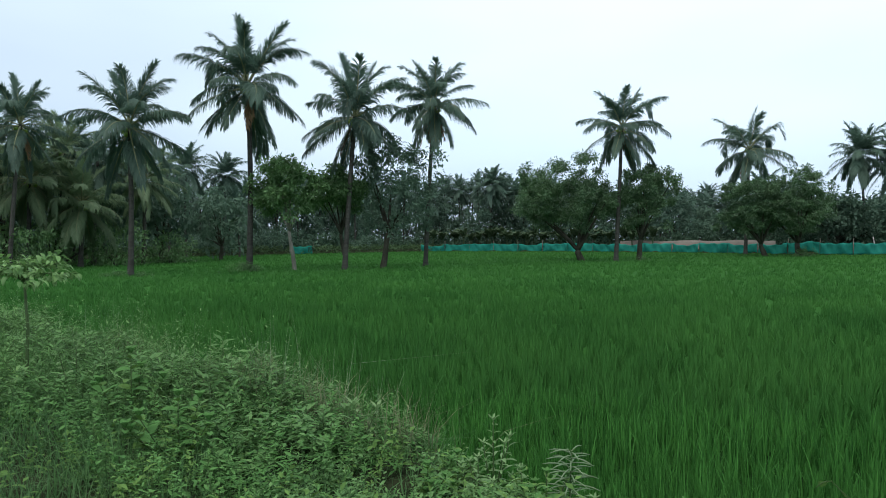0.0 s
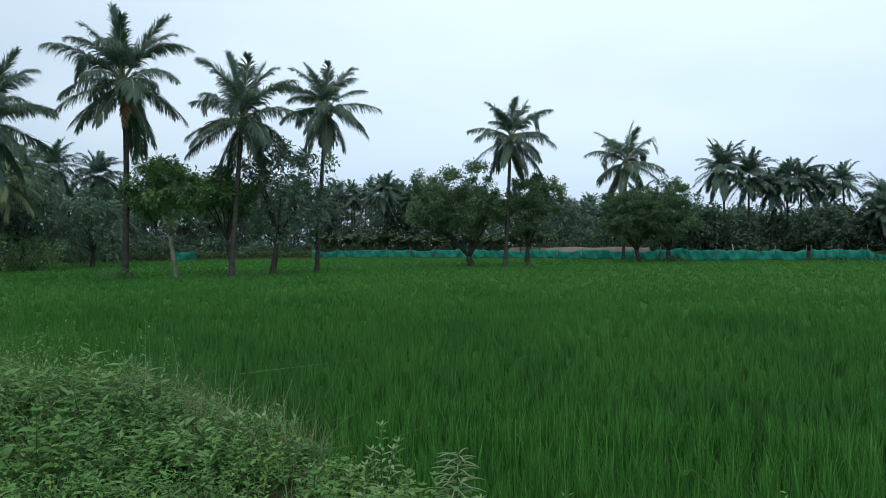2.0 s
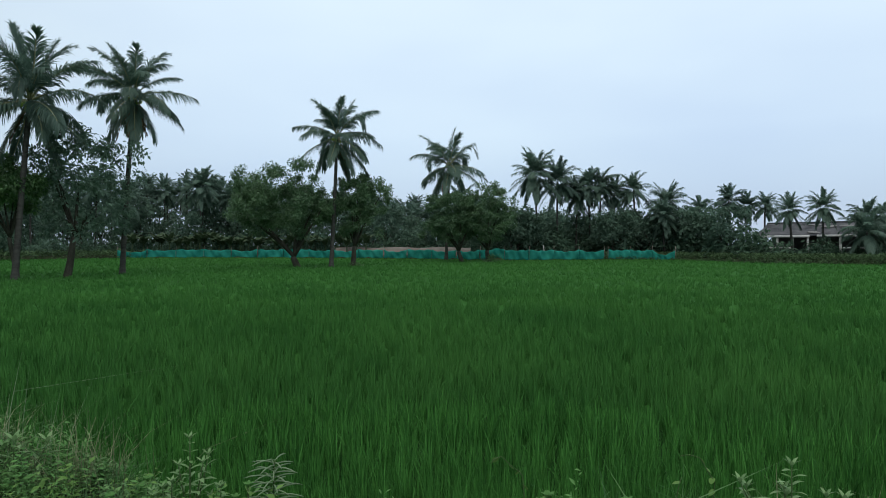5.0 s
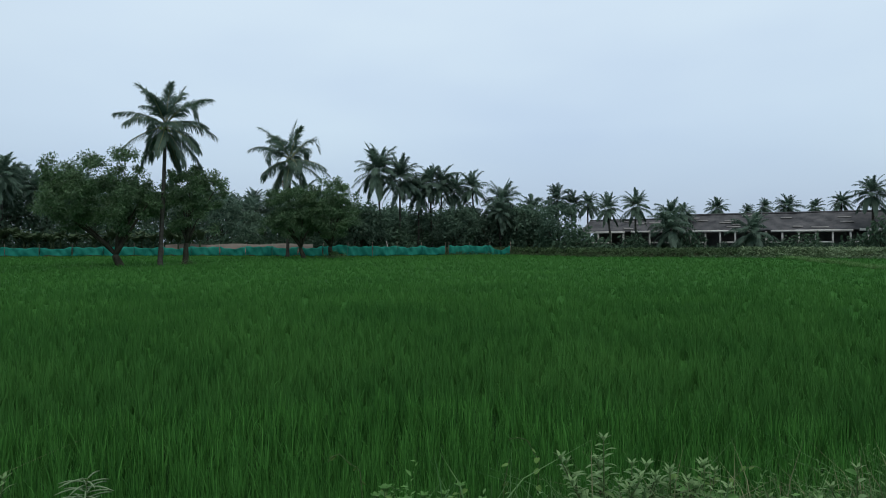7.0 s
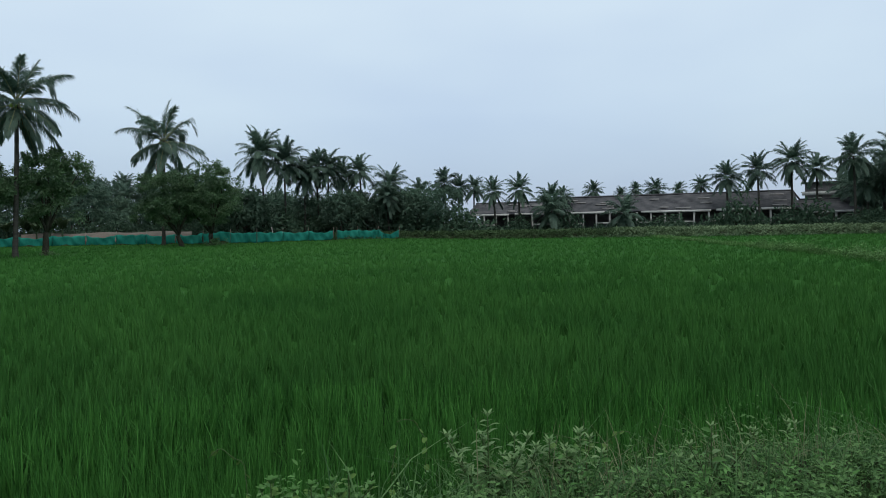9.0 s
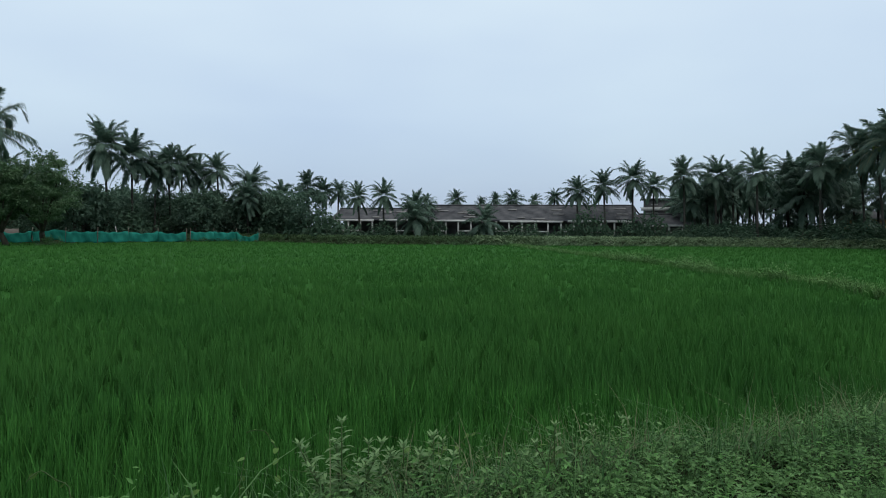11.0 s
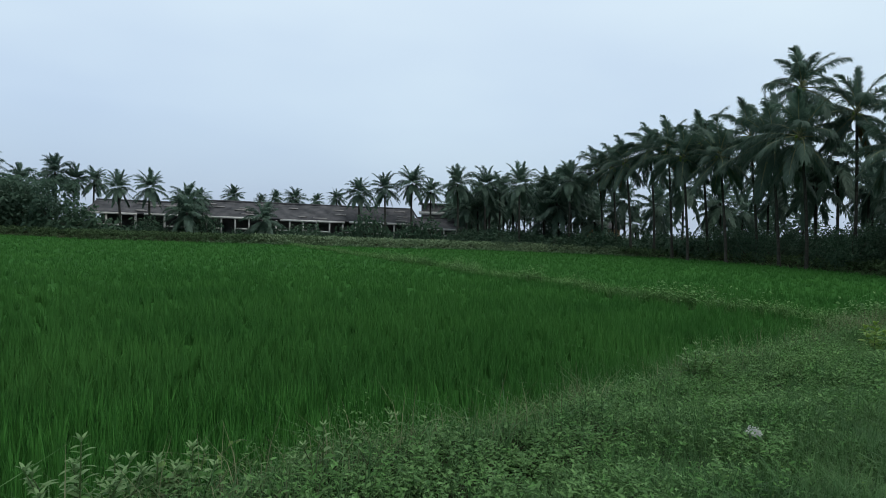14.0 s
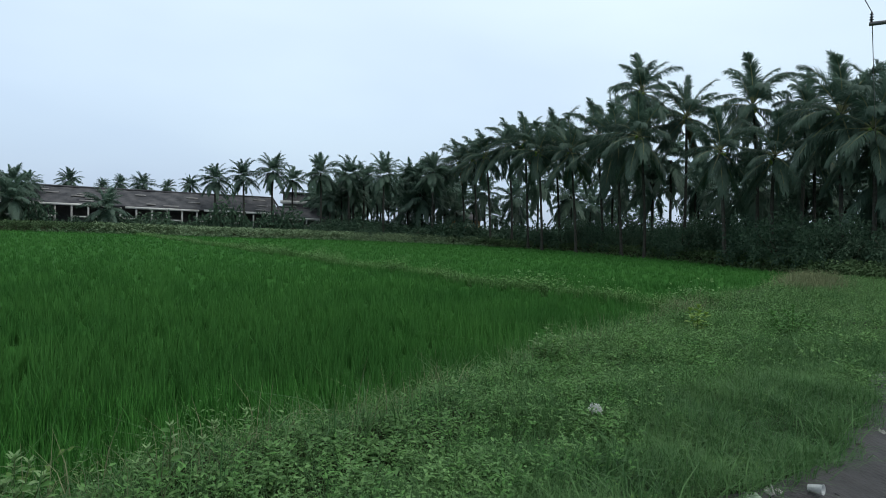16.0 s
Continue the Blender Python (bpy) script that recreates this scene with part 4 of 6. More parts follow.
# ---------------------------------------------------------------- net fence
def net_fence(stops, name_label, seed):
    """A sagging green shade net tied to thin stakes along the stops."""
    g = np.random.default_rng(seed)
    base = thing("net_fence", *stops[0], 0.0, name_label, "fence")
    o = np.array(stops[0])
    for (x0, y0), (x1, y1) in zip(stops[:-1], stops[1:]):
        n = 22
        t = np.linspace(0, 1, n)
        rows = np.linspace(0, 1, 7)
        tt, hh = np.meshgrid(t, rows, indexing="ij")
        dx, dy = x1 - x0, y1 - y0
        ln = math.hypot(dx, dy)
        sag = 0.34 * g.uniform(0.1, 1.0) * np.sin(t * math.pi) ** 1.0 + 0.05 * np.sin(t * 17 + g.uniform(0, 6))
        z0 = np.array([float(ground_z(x0 + dx * q, y0 + dy * q)) for q in t])
        z = z0[:, None] + hh * (1.22 - sag)[:, None] - z0[:, None] * 0
        bow = (0.18 * np.sin(tt * 9 + g.uniform(0, 6)) + 0.10 * np.sin(tt * 23 + hh * 3)) * np.sin(hh * 2.6)
        x = x0 + dx * tt - dy / ln * bow - o[0]
        y = y0 + dy * tt + dx / ln * bow - o[1]
        me = mesh_of("net_panel", np.stack([x, y, z], -1).reshape(-1, 3), grid_faces(n, 7), M_NET)
        ob = part("net_panel", me, base)
        sol = ob.modifiers.new("thickness", "SOLIDIFY")
        sol.thickness = 0.012
    for x, y in stops:
        z = float(ground_z(x, y)) - 0.1
        part("stake", mesh_of("stake", *tube([(x - o[0], y - o[1], z), (x - o[0] + 0.03, y - o[1], z + 1.0), (x - o[0] + 0.05, y - o[1], z + 1.75)], [0.035, 0.032, 0.028], 6), M_POST), base)


def along(az0, az1, n, off=0.4):
    out = []
    for a in np.linspace(az0, az1, n):
        r = float(np.interp(a, FAR_AZ, FAR_R)) + off
        out.append((r * math.sin(radians(a)), r * math.cos(radians(a))))
    return out


net_fence(along(-2.0, 39.2, 20), "long sagging green shade-net fence along the far paddy edge", 31)
net_fence(along(39.5, 45.0, 4), "short green shade-net fence by the palms", 32)
net_fence(along(-13.5, -11.5, 2), "short piece of green shade-net fence", 33)

# ---------------------------------------------------------------- long shed
S0, S1 = np.array([70.4, 56.0]), np.array([86.5, 12.6])
shed_len = float(np.linalg.norm(S1 - S0))
shed_turn = math.atan2(*(S1 - S0)[::-1])
shed_z = 0.3
shed = thing("long_shed", S0[0], S0[1], shed_z, "long low shed with weathered tile roof and whitewashed posts", "building", turn=shed_turn)
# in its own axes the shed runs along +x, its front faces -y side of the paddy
# one plain dark grey wall closes the bays from behind
part("back_wall", mesh_of("back_wall", *boxes([(0.3, 3.0, 0, shed_len - 0.3, 3.2, 3.0)]), M_DARKWALL), shed, "dark inner wall")
part("floor", mesh_of("floor", *boxes([(0, -0.6, -0.5, shed_len, 8.0, 0.2)]), M_CONCRETE), shed, "low concrete plinth")


def ridge_z(x):
    """The roof is lower over the annex at either end."""
    return 4.05 + 0.45 * smooth(11.4, 11.8, x) - 1.15 * smooth(shed_len - 5.8, shed_len - 5.4, x)


def eave_z(x):
    return 2.45 - 0.06 * smooth(11.4, 11.8, x) - 0.45 * smooth(shed_len - 5.8, shed_len - 5.4, x)


for side, ya, yb in (("front", -0.6, 3.8), ("rear", 8.8, 3.8)):
    n, m = 200, 12
    xx, tt = np.meshgrid(np.linspace(-0.5, shed_len + 0.5, n), np.linspace(0, 1, m), indexing="ij")
    yy = ya + (yb - ya) * tt
    zz = eave_z(xx) + (ridge_z(xx) - eave_z(xx)) * tt + 0.035 * np.sin(xx * 0.7) + 0.03 * np.sin(xx * 3.1 + tt * 9) - 0.10 * np.exp(-((xx - 20) / 2.5) ** 2) * np.sin(tt * 3.1)
    order = slice(None) if side == "front" else slice(None, None, -1)
    ob = part("roof_" + side, mesh_of("roof_" + side, np.stack([xx, yy, zz], -1).reshape(-1, 3), grid_faces(n, m)[:, order], M_ROOF), shed, "sagging roof of weathered dark tiles")
    ob.modifiers.new("thickness", "SOLIDIFY").thickness = 0.09
g = np.random.default_rng(88)
for k in range(26):        # tiles put back askew, in small fields on the front slope
    xk, tk = g.uniform(1, shed_len - 7), g.uniform(0.08, 0.85)
    zk = float(eave_z(xk) + (ridge_z(xk) - eave_z(xk)) * tk)
    fall = math.atan2(float(ridge_z(xk) - eave_z(xk)), 4.4)
    part("patch", mesh_of("patch", *boxes([(-g.uniform(0.3, 1.1), -0.16, 0.02, g.uniform(0.3, 1.1), 0.16, 0.07)]), M_TILE_PALE), shed, "paler mended tiles", Matrix.LocRotScale((xk, -0.6 + 4.4 * tk, zk + 0.03), Euler((fall, 0, g.normal(0, 0.03))), None))
for xa, xb in ((0.0, 5.6), (6.4, 11.3), (12.2, 21.0), (22.8, 31.0), (31.6, shed_len - 6.2), (shed_len - 5.2, shed_len)):
    za = float(eave_z((xa + xb) / 2))
    part("fascia", mesh_of("fascia", *boxes([(xa, -0.70, za - 0.24, xb, -0.63, za + 0.02)]), M_LIME), shed, "pale fascia board along the eave", Matrix.Rotation(g.normal(0, 0.002), 4, "Y"))
part("ridge", mesh_of("ridge", *tube([(x, 3.8, float(ridge_z(x)) + 0.05) for x in np.linspace(-0.5, shed_len + 0.5, 60)], [0.12] * 60, 6), M_ROOF), shed)
bays = 27
for k in range(bays + 1):
    xk = 0.3 + k * (shed_len - 0.6) / bays
    part("post", mesh_of("post", *boxes([(xk - 0.10, -0.52, 0.1, xk + 0.10, -0.30, float(eave_z(xk)) - 0.12)]), M_PLASTER), shed, "whitewashed post")
    if k < bays and k % 5 not in (2, 4):
        xn = 0.3 + (k + 1) * (shed_len - 0.6) / bays
        part("rail", mesh_of("rail", *boxes([(xk + 0.11, -0.46, 0.86, xn - 0.11, -0.36, 1.04)]), M_PLASTER), shed, "pale rail between the posts")

# a leaning white post and a low dirt bank behind the fence
tagged(new("white_post", mesh_of("white_post", *tube([(46.2, 68.2, -0.5), (46.1, 68.2, 0.6), (45.9, 68.2, 1.6)], [0.06, 0.055, 0.05], 8), M_PLASTER)), "leaning whitewashed post in front of the green net", "post")
ba = np.radians(np.linspace(15.5, 27.5, 50))
bo = np.array([(-1.6, 0.1), (-0.7, 1.0), (0.0, 1.32), (0.8, 1.0), (1.8, 0.1)])
br = np.interp(np.degrees(ba), FAR_AZ, FAR_R) + 4.0
rows = np.stack([np.stack([(br + o) * np.sin(ba), (br + o) * np.cos(ba), h * (1 + 0.05 * np.sin(ba * 90)) + 0 * ba], -1) for o, h in bo], 1)
tagged(new("dirt_bank", mesh_of("dirt_bank", rows.reshape(-1, 3), grid_faces(50, 5), material("bare_earth", (0.10, 0.085, 0.072), (0.18, 0.155, 0.135), 0.6, 0.95, 0.6, 0.05))), "low bank of bare pinkish earth behind the fence", "bank", kind="structure")


# ---------------------------------------------------------------- banana plants behind the fence
def banana_leaf(seed):
    n, m = 12, 5
    s = np.linspace(0, 1, n)
    ang = np.radians(82 - (68 + 10 * seed) * s ** 1.3)
    px = np.concatenate([[0], np.cumsum(np.cos(ang[1:]))]) / (n - 1) * 1.9
    pz = np.concatenate([[0], np.cumsum(np.sin(ang[1:]))]) / (n - 1) * 1.9
    w = (0.27 + 0.03 * seed) * np.sin(np.clip(s * 0.92 + 0.06, 0, 1) * np.pi) ** 0.5 * (s > 0.12) + 0.02
    t = np.linspace(-1, 1, m)
    y = w[:, None] * t[None]
    z = pz[:, None] - 0.35 * w[:, None] * np.abs(t)[None] ** 1.3 + 0.02 * np.sin(s * 30)[:, None] * np.abs(t)[None]
    x = np.repeat(px[:, None], m, 1) - 0.10 * np.abs(t)[None] * w[:, None]
    return mesh_of("leaf", np.stack([x, y, z], -1).reshape(-1, 3), grid_faces(n, m), M_BANANA)


BANANA_LEAVES = [banana_leaf(i) for i in range(3)]
BANANA_STEM = mesh_of("stem", *tube([(0, 0, 0), (0.02, 0, 0.7), (0.0, 0.02, 1.5)], [0.14, 0.11, 0.08], 7), M_BANANA)
first_banana = thing("banana_plant", 6.0, 106.0, 0.2, "banana plant with arching torn leaves behind the net", "banana plant", "row of banana plants")
part("stem", BANANA_STEM, first_banana)
for k in range(8):
    part("leaf", BANANA_LEAVES[k % 3], first_banana, "", Matrix.LocRotScale((0, 0, 1.35 + 0.03 * k), Euler((0, 0.12 * (k % 3) - 0.1, k * 2.4)), (0.95 + 0.1 * (k % 2),) * 3))
g = np.random.default_rng(12)
for i in range(44):
    a = radians(-1.5 + 20 * (i + g.uniform(0, 1)) / 44)
    r = float(np.interp(math.degrees(a), FAR_AZ, FAR_R)) + g.uniform(2.5, 7)
    k = g.uniform(0.85, 1.25)
    c = copy_thing(first_banana, pose(r * math.sin(a), r * math.cos(a), 0.2, 0, 0, g.uniform(0, 360)))
    c.scale = (k, k, k)


# ---------------------------------------------------------------- weed banks along the far edge and the bund
def leaf_strip(name, x, y, z0, tall, leaf, per, mat, label, seed):
    g = np.random.default_rng(seed)
    n = len(x)
    h = tall * g.uniform(0.4, 1.2, n)
    xx, yy = np.repeat(x, per) + g.normal(0, 0.12, n * per), np.repeat(y, per) + g.normal(0, 0.12, n * per)
    p = np.stack([xx, yy, np.repeat(z0, per) + np.repeat(h, per) * g.uniform(0.1, 1, n * per)], -1)
    way = unit(g, n * per) * np.array([1, 1, 0.5]) + np.array([0, 0, 0.25])
    ln = leaf * g.uniform(0.6, 1.4, n * per)
    v, f = leaves(p, way, np.array([0, 0, 1.0]) + unit(g, n * per) * 0.6, ln, ln * g.uniform(0.4, 0.7, n * per))
    tagged(new(name, mesh_of(name, v, f, mat)), label, "weeds", kind="stuff")


def far_strip(az0, az1, off0, off1, n, seed):
    g = np.random.default_rng(seed)
    a = g.uniform(az0, az1, n)
    r = np.interp(a, FAR_AZ, FAR_R) + g.uniform(off0, off1, n)
    x, y = r * np.sin(np.radians(a)), r * np.cos(np.radians(a))
    return x, y, ground_z(x, y)


leaf_strip("weed_bank", *far_strip(39, 70, -0.6, 5, 3600, 1), 0.46, 0.16, 13, M_DULL, "rank green weeds along the far paddy edge", 71)
leaf_strip("weed_bank", *far_strip(64, 96, -0.4, 5, 3400, 2), 0.5, 0.20, 14, M_PALE, "pale broad-leaved crop along the far paddy edge", 72)
leaf_strip("weed_bank", *far_strip(60, 97, -1.0, 0.2, 1000, 3), 0.45, 0.2, 8, M_MANGO, "dark low weeds at the foot of the far bank", 73)
leaf_strip("weed_bank", *far_strip(-46, 0, 0, 7, 2600, 4), 0.7, 0.3, 7, M_DULL, "green weeds in front of the wood", 74)
leaf_strip("weed_bank", *far_strip(95, 138, -1.0, 3.0, 2600, 5), 0.5, 0.22, 7, M_DULL, "green weeds at the foot of the grove", 75)
g = np.random.default_rng(14)
bt = g.uniform(0, 1, 5200) ** 1.1
bx, by = 14.6 + bt * 51.4 + g.normal(0, 0.20, 5200), -7.2 + bt * 36.2 + g.normal(0, 0.20, 5200)
bw = 0.5 * np.sin(bt * 40) * (1 - bt)
bx, by = bx + bw * 0.58, by - bw * 0.81
bk = (g.uniform(0, 1, 5200) < 0.8) & (patch(bx, by, 2.2, 79) > -0.45)
leaf_strip("bund_weeds", bx[bk], by[bk], ground_z(bx[bk], by[bk]) + 0.1, 0.26, 0.06, 7, M_WEED_COOL, "low leafy weeds on the low bund between the paddies", 76)
bk = (bt < 0.5) & (patch(bx, by, 3.0, 77) > 0.05) & (g.uniform(0, 1, 5200) < 0.6)
leaf_strip("bund_weeds", bx[bk], by[bk], ground_z(bx[bk], by[bk]) + 0.1, 0.50, 0.085, 7, M_VERGE_LEAF, "pale taller weeds in clumps on the low bund", 78)


def grass_at(name, x, y, tall, width, mat, seed, label, lean=0.3, segs=3):
    g = np.random.default_rng(seed)
    n = len(x)
    p = np.stack([x, y, ground_z(x, y) - 0.02], -1)
    v, f = blades(p, tall * g.uniform(0.45, 1.25, n), width * g.uniform(0.7, 1.3, n), g.uniform(0, 6.28, n), g.gamma(2.0, lean, n), segs, g)
    tagged(new(name, mesh_of(name, v, f, mat)), label, "grass", kind="stuff")


n = 11000
bt = g.uniform(0, 1, n)
bw = 0.5 * np.sin(bt * 40) * (1 - bt)
grass_at("bund_grass", 14.6 + bt * 51.4 + bw * 0.58 + g.normal(0, 0.20, n), -7.2 + bt * 36.2 - bw * 0.81 + g.normal(0, 0.17, n), 0.38, 0.03, M_WEED_COOL, 81, "pale grass along the bund", 0.3, 2)
q = g.normal(0, 1, (3600, 2)) * (1.3, 0.45)
grass_at("dry_grass_patch", 23.2 + 0.8 * q[:, 0] + 0.6 * q[:, 1], -14.9 - 0.6 * q[:, 0] + 0.8 * q[:, 1], 0.62, 0.012, M_DRY, 82, "brownish dry grass patch by the second paddy", 0.35)
q = g.normal(0, 1, (500, 2)) * (0.7, 0.3)
grass_at("dry_grass_patch", 13.0 + 0.8 * q[:, 0] + 0.6 * q[:, 1], -5.6 - 0.6 * q[:, 0] + 0.8 * q[:, 1], 0.42, 0.010, M_DRY, 83, "dry grass where the bund meets the verge", 0.35)


# ---------------------------------------------------------------- weeds and grass of the verge
def verge_weeds(name, u0, u1, v0, v1, per_m2, tall, leaf, count, mat, seed, label, cut=-0.35, slim=0.5, up=0.25):
    g = np.random.default_rng(seed)
    n = int((u1 - u0) * (v1 - v0) * per_m2)
    u, v = g.uniform(u0, u1, n), g.uniform(v0, v1, n)
    x, y = 0.8 * u + 0.6 * v, -0.6 * u + 0.8 * v
    keep = (v < edge_v(u) + g.normal(0.0, 0.12, n)) & (patch(x, y, 0.9, seed) + g.normal(0, 0.4, n) > cut)
    x, y = x[keep], y[keep]
    n = len(x)
    z = ground_z(x, y)
    h = tall * g.uniform(0.45, 1.25, n) * (1 + 0.55 * patch(x, y, 0.9, seed + 1) + 0.45 * patch(x, y, 0.35, seed + 2))
    h = np.clip(h, 0.05, tall * 1.45)
    t = np.tile(np.linspace(0.2, 1.0, count), n)
    lean = g.normal(0, 0.28, (n, 2))
    hh = np.repeat(h, count)
    p = np.stack([np.repeat(x, count) + np.repeat(lean[:, 0], count) * hh * t, np.repeat(y, count) + np.repeat(lean[:, 1], count) * hh * t, np.repeat(z, count) + hh * t], -1)
    a = np.tile(np.arange(count) * 2.4, n) + np.repeat(g.uniform(0, 6.28, n), count)
    way = np.stack([np.cos(a), np.sin(a), g.normal(up, 0.3, n * count)], -1)
    nrm = np.array([0, 0, 1.0]) + unit(g, n * count) * 0.4
    ln = leaf * g.uniform(0.55, 1.5, n * count) * np.repeat(g.uniform(0.62, 1.3, n), count) * (1.15 - 0.45 * t)
    lv, lf = leaves(p, way, nrm, ln, ln * slim * g.uniform(0.8, 1.2, n * count))
    tagged(new(name, mesh_of(name, lv, lf, mat)), label, "weeds", kind="stuff")
    b = np.stack([x, y, z - 0.02], -1)
    sv, sf = blades(b, h * 1.05, np.full(n, 0.003), np.arctan2(lean[:, 1], lean[:, 0]), np.hypot(lean[:, 0], lean[:, 1]), 2, g, 0.1)
    tagged(new("weed_stems", mesh_of("weed_stems", sv, sf, M_STEM)), "thin green weed stems on the verge", "weeds", kind="stuff")


# the tall tangle on the bank
verge_weeds("bank_weeds", -12, -2.9, 1.9, 4.3, 130, 0.33, 0.050, 15, M_WEED, 51, "tangled tall leafy weeds on the paddy bank", -0.8, 0.36)
verge_weeds("bank_weeds", -12, -4.2, 2.6, 4.3, 85, 0.50, 0.062, 19, M_WEED_COOL, 54, "tall grey-green weeds on the paddy bank", -0.3, 0.24, 0.4)
verge_weeds("bank_weeds", -13, -5.3, 2.4, 4.35, 90, 0.62, 0.052, 22, M_VERGE_LEAF, 59, "high feathery weeds on the paddy bank", -0.3, 0.22, 0.6)
verge_weeds("bank_weeds", -9, -1.0, 1.4, 3.4, 70, 0.22, 0.055, 11, M_WEED_WARM, 55, "yellow-green low weeds on the bank", 0.1, 0.42)


def weed_clump(seed, leaf, slim, mat):
    """A loose dome of leafy shoots about half a metre across."""
    g = np.random.default_rng(seed)
    base = thing("weed_clump", 0, -600 - seed, 0.0, "rounded clump of leafy weeds on the bank", "weeds", "weed clumps on the bank")
    stems, pieces = [], []
    for k in range(15):
        a, d = g.uniform(0, 6.28), 0.30 * math.sqrt(g.uniform(0, 1))
        h = 0.52 * g.uniform(0.6, 1.05) * (1 - 1.1 * d)
        s = np.linspace(0, 1, 5)
        pts = np.stack([np.cos(a) * d * s ** 0.7, np.sin(a) * d * s ** 0.7, h * s], -1)
        stems.append(tube(pts, np.linspace(0.005, 0.002, 5), 5))
        n = 22
        t = 0.25 + 0.75 * np.arange(n) / (n - 1)
        p = np.stack([np.interp(t, s, pts[:, q]) for q in range(3)], -1)
        turn = np.arange(n) * 2.4 + g.uniform(0, 6.28)
        way = np.stack([np.cos(turn), np.sin(turn), g.normal(0.25, 0.3, n)], -1)
        ln = leaf * g.uniform(0.7, 1.3, n) * (1.2 - 0.45 * t)
        pieces.append(leaves(p, way, np.array([0, 0, 1.0]) + unit(g, n) * 0.35, ln, ln * slim * g.uniform(0.8, 1.2, n)))
    tagged(part("stem", mesh_of("stem", *merged(stems), M_STEM), base), kind="stuff")
    part("foliage", mesh_of("foliage", *merged(pieces), mat), base)
    return base


CLUMPS = [weed_clump(1, 0.10, 0.36, M_VERGE_LEAF), weed_clump(2, 0.085, 0.44, M_WEED_COOL), weed_clump(3, 0.115, 0.28, M_VERGE_LEAF), weed_clump(4, 0.09, 0.50, M_WEED_WARM), weed_clump(5, 0.12, 0.32, M_WEED_COOL), weed_clump(6, 0.10, 0.42, M_VERGE_LEAF)]
g = np.random.default_rng(45)
for i in range(118):
    if i < 52:             # the tall bank
        u = -11.5 + 8.8 * (i + g.uniform(0, 1)) / 52
        v = g.uniform(1.9, 4.1)
        k = g.uniform(0.7, 1.15) * float(np.interp(u, [-11, -5, -3.2, -2.6], [1.45, 1.1, 0.75, 0.45])) * float(np.interp(v, [1.9, 2.8, 4.1], [0.65, 0.95, 1.15]))
    else:                  # the paddy edge farther along the verge
        u = 2.4 + 13 * (i - 52 + g.uniform(0, 1)) / 66
        v = 3.75 - 1.7 * g.uniform(0, 1) ** 1.6
        k = g.uniform(0.30, 0.62) * (1.25 if v > 3.3 else 0.9)
    x, y = 0.8 * u + 0.6 * v, -0.6 * u + 0.8 * v
    m = Matrix.LocRotScale((x, y, float(ground_z(x, y)) - 0.02), Euler((0, 0, g.uniform(0, 6.28))), None)
    c = CLUMPS[i] if i < 6 else copy_thing(CLUMPS[i % 6 if i % 3 else 5], m)
    c.matrix_basis = m
    c.scale = (k * 1.1, k * 1.1, k)

# the low cover along the verge
verge_weeds("verge_weeds", -3.2, 14, 1.5, 3.3, 300, 0.16, 0.044, 10, M_VERGE_LEAF, 52, "low broad-leaved weeds covering the verge", -0.4, 0.42, 0.25)
verge_weeds("verge_weeds", -3.2, 14, 1.2, 3.4, 95, 0.22, 0.044, 12, M_WEED, 56, "leafy weeds on the verge", -0.1, 0.36, 0.35)
verge_weeds("verge_weeds", 1.6, 20, 3.2, 3.9, 70, 0.28, 0.045, 14, M_WEED_COOL, 57, "straggling weeds along the paddy edge", -0.3, 0.3, 0.4)
verge_weeds("verge_weeds", -9, 24, 0.5, 2.0, 40, 0.09, 0.030, 7, M_WEED_WARM, 53, "small creeping weeds in the grass", 0.0)
verge_weeds("verge_weeds", 8, 36, -0.4, 3.3, 55, 0.20, 0.06, 10, M_WEED_COOL, 58, "low weeds farther along the verge", -0.5, 0.45)


def verge_grass(name, u0, u1, v0, v1, per_m2, tall, mat, seed, label, lean=0.35, cut=-0.4, width=0.006):
    g = np.random.default_rng(seed)
    n = int((u1 - u0) * (v1 - v0) * per_m2)
    u, v = g.uniform(u0, u1, n), g.uniform(v0, v1, n)
    x, y = 0.8 * u + 0.6 * v, -0.6 * u + 0.8 * v
    keep = (patch(x, y, 0.8, seed) + g.normal(0, 0.4, n) > cut) & (v > road_v(u) + g.normal(0.0, 0.05, n))
    x, y = x[keep], y[keep]
    n = len(x)
    h = tall * g.uniform(0.4, 1.3, n) * np.clip(1 + 0.4 * patch(x, y, 1.3, seed + 1), 0.7, 1.6)
    p = np.stack([x, y, ground_z(x, y) - 0.02], -1)
    v_, f_ = blades(p, np.maximum(h, 0.03), width * g.uniform(0.6, 1.5, n), g.uniform(0, 6.28, n), g.gamma(2.0, lean, n), 2, g)
    tagged(new(name, mesh_of(name, v_, f_, mat)), label, "grass", kind="stuff")


verge_grass("verge_grass", -9, 2, 0.6, 2.8, 1100, 0.16, M_GRASS, 60, "short green grass along the mud track", 0.35, -1.6)
verge_grass("verge_grass", 2, 14, -0.4, 2.4, 2800, 0.17, M_GRASS, 61, "dense short green turf along the mud track", 0.42, -1.8, 0.0055)
verge_grass("verge_grass", 14, 38, -3.0, 2.8, 330, 0.2, M_GRASS, 63, "green grass farther along the track", 0.35, -0.9, 0.012)
verge_grass("verge_grass", 2.5, 12, -0.3, 1.6, 900, 0.24, M_GRASS, 64, "long grass tufts drooping over the track edge", 0.62, 0.1, 0.0065)
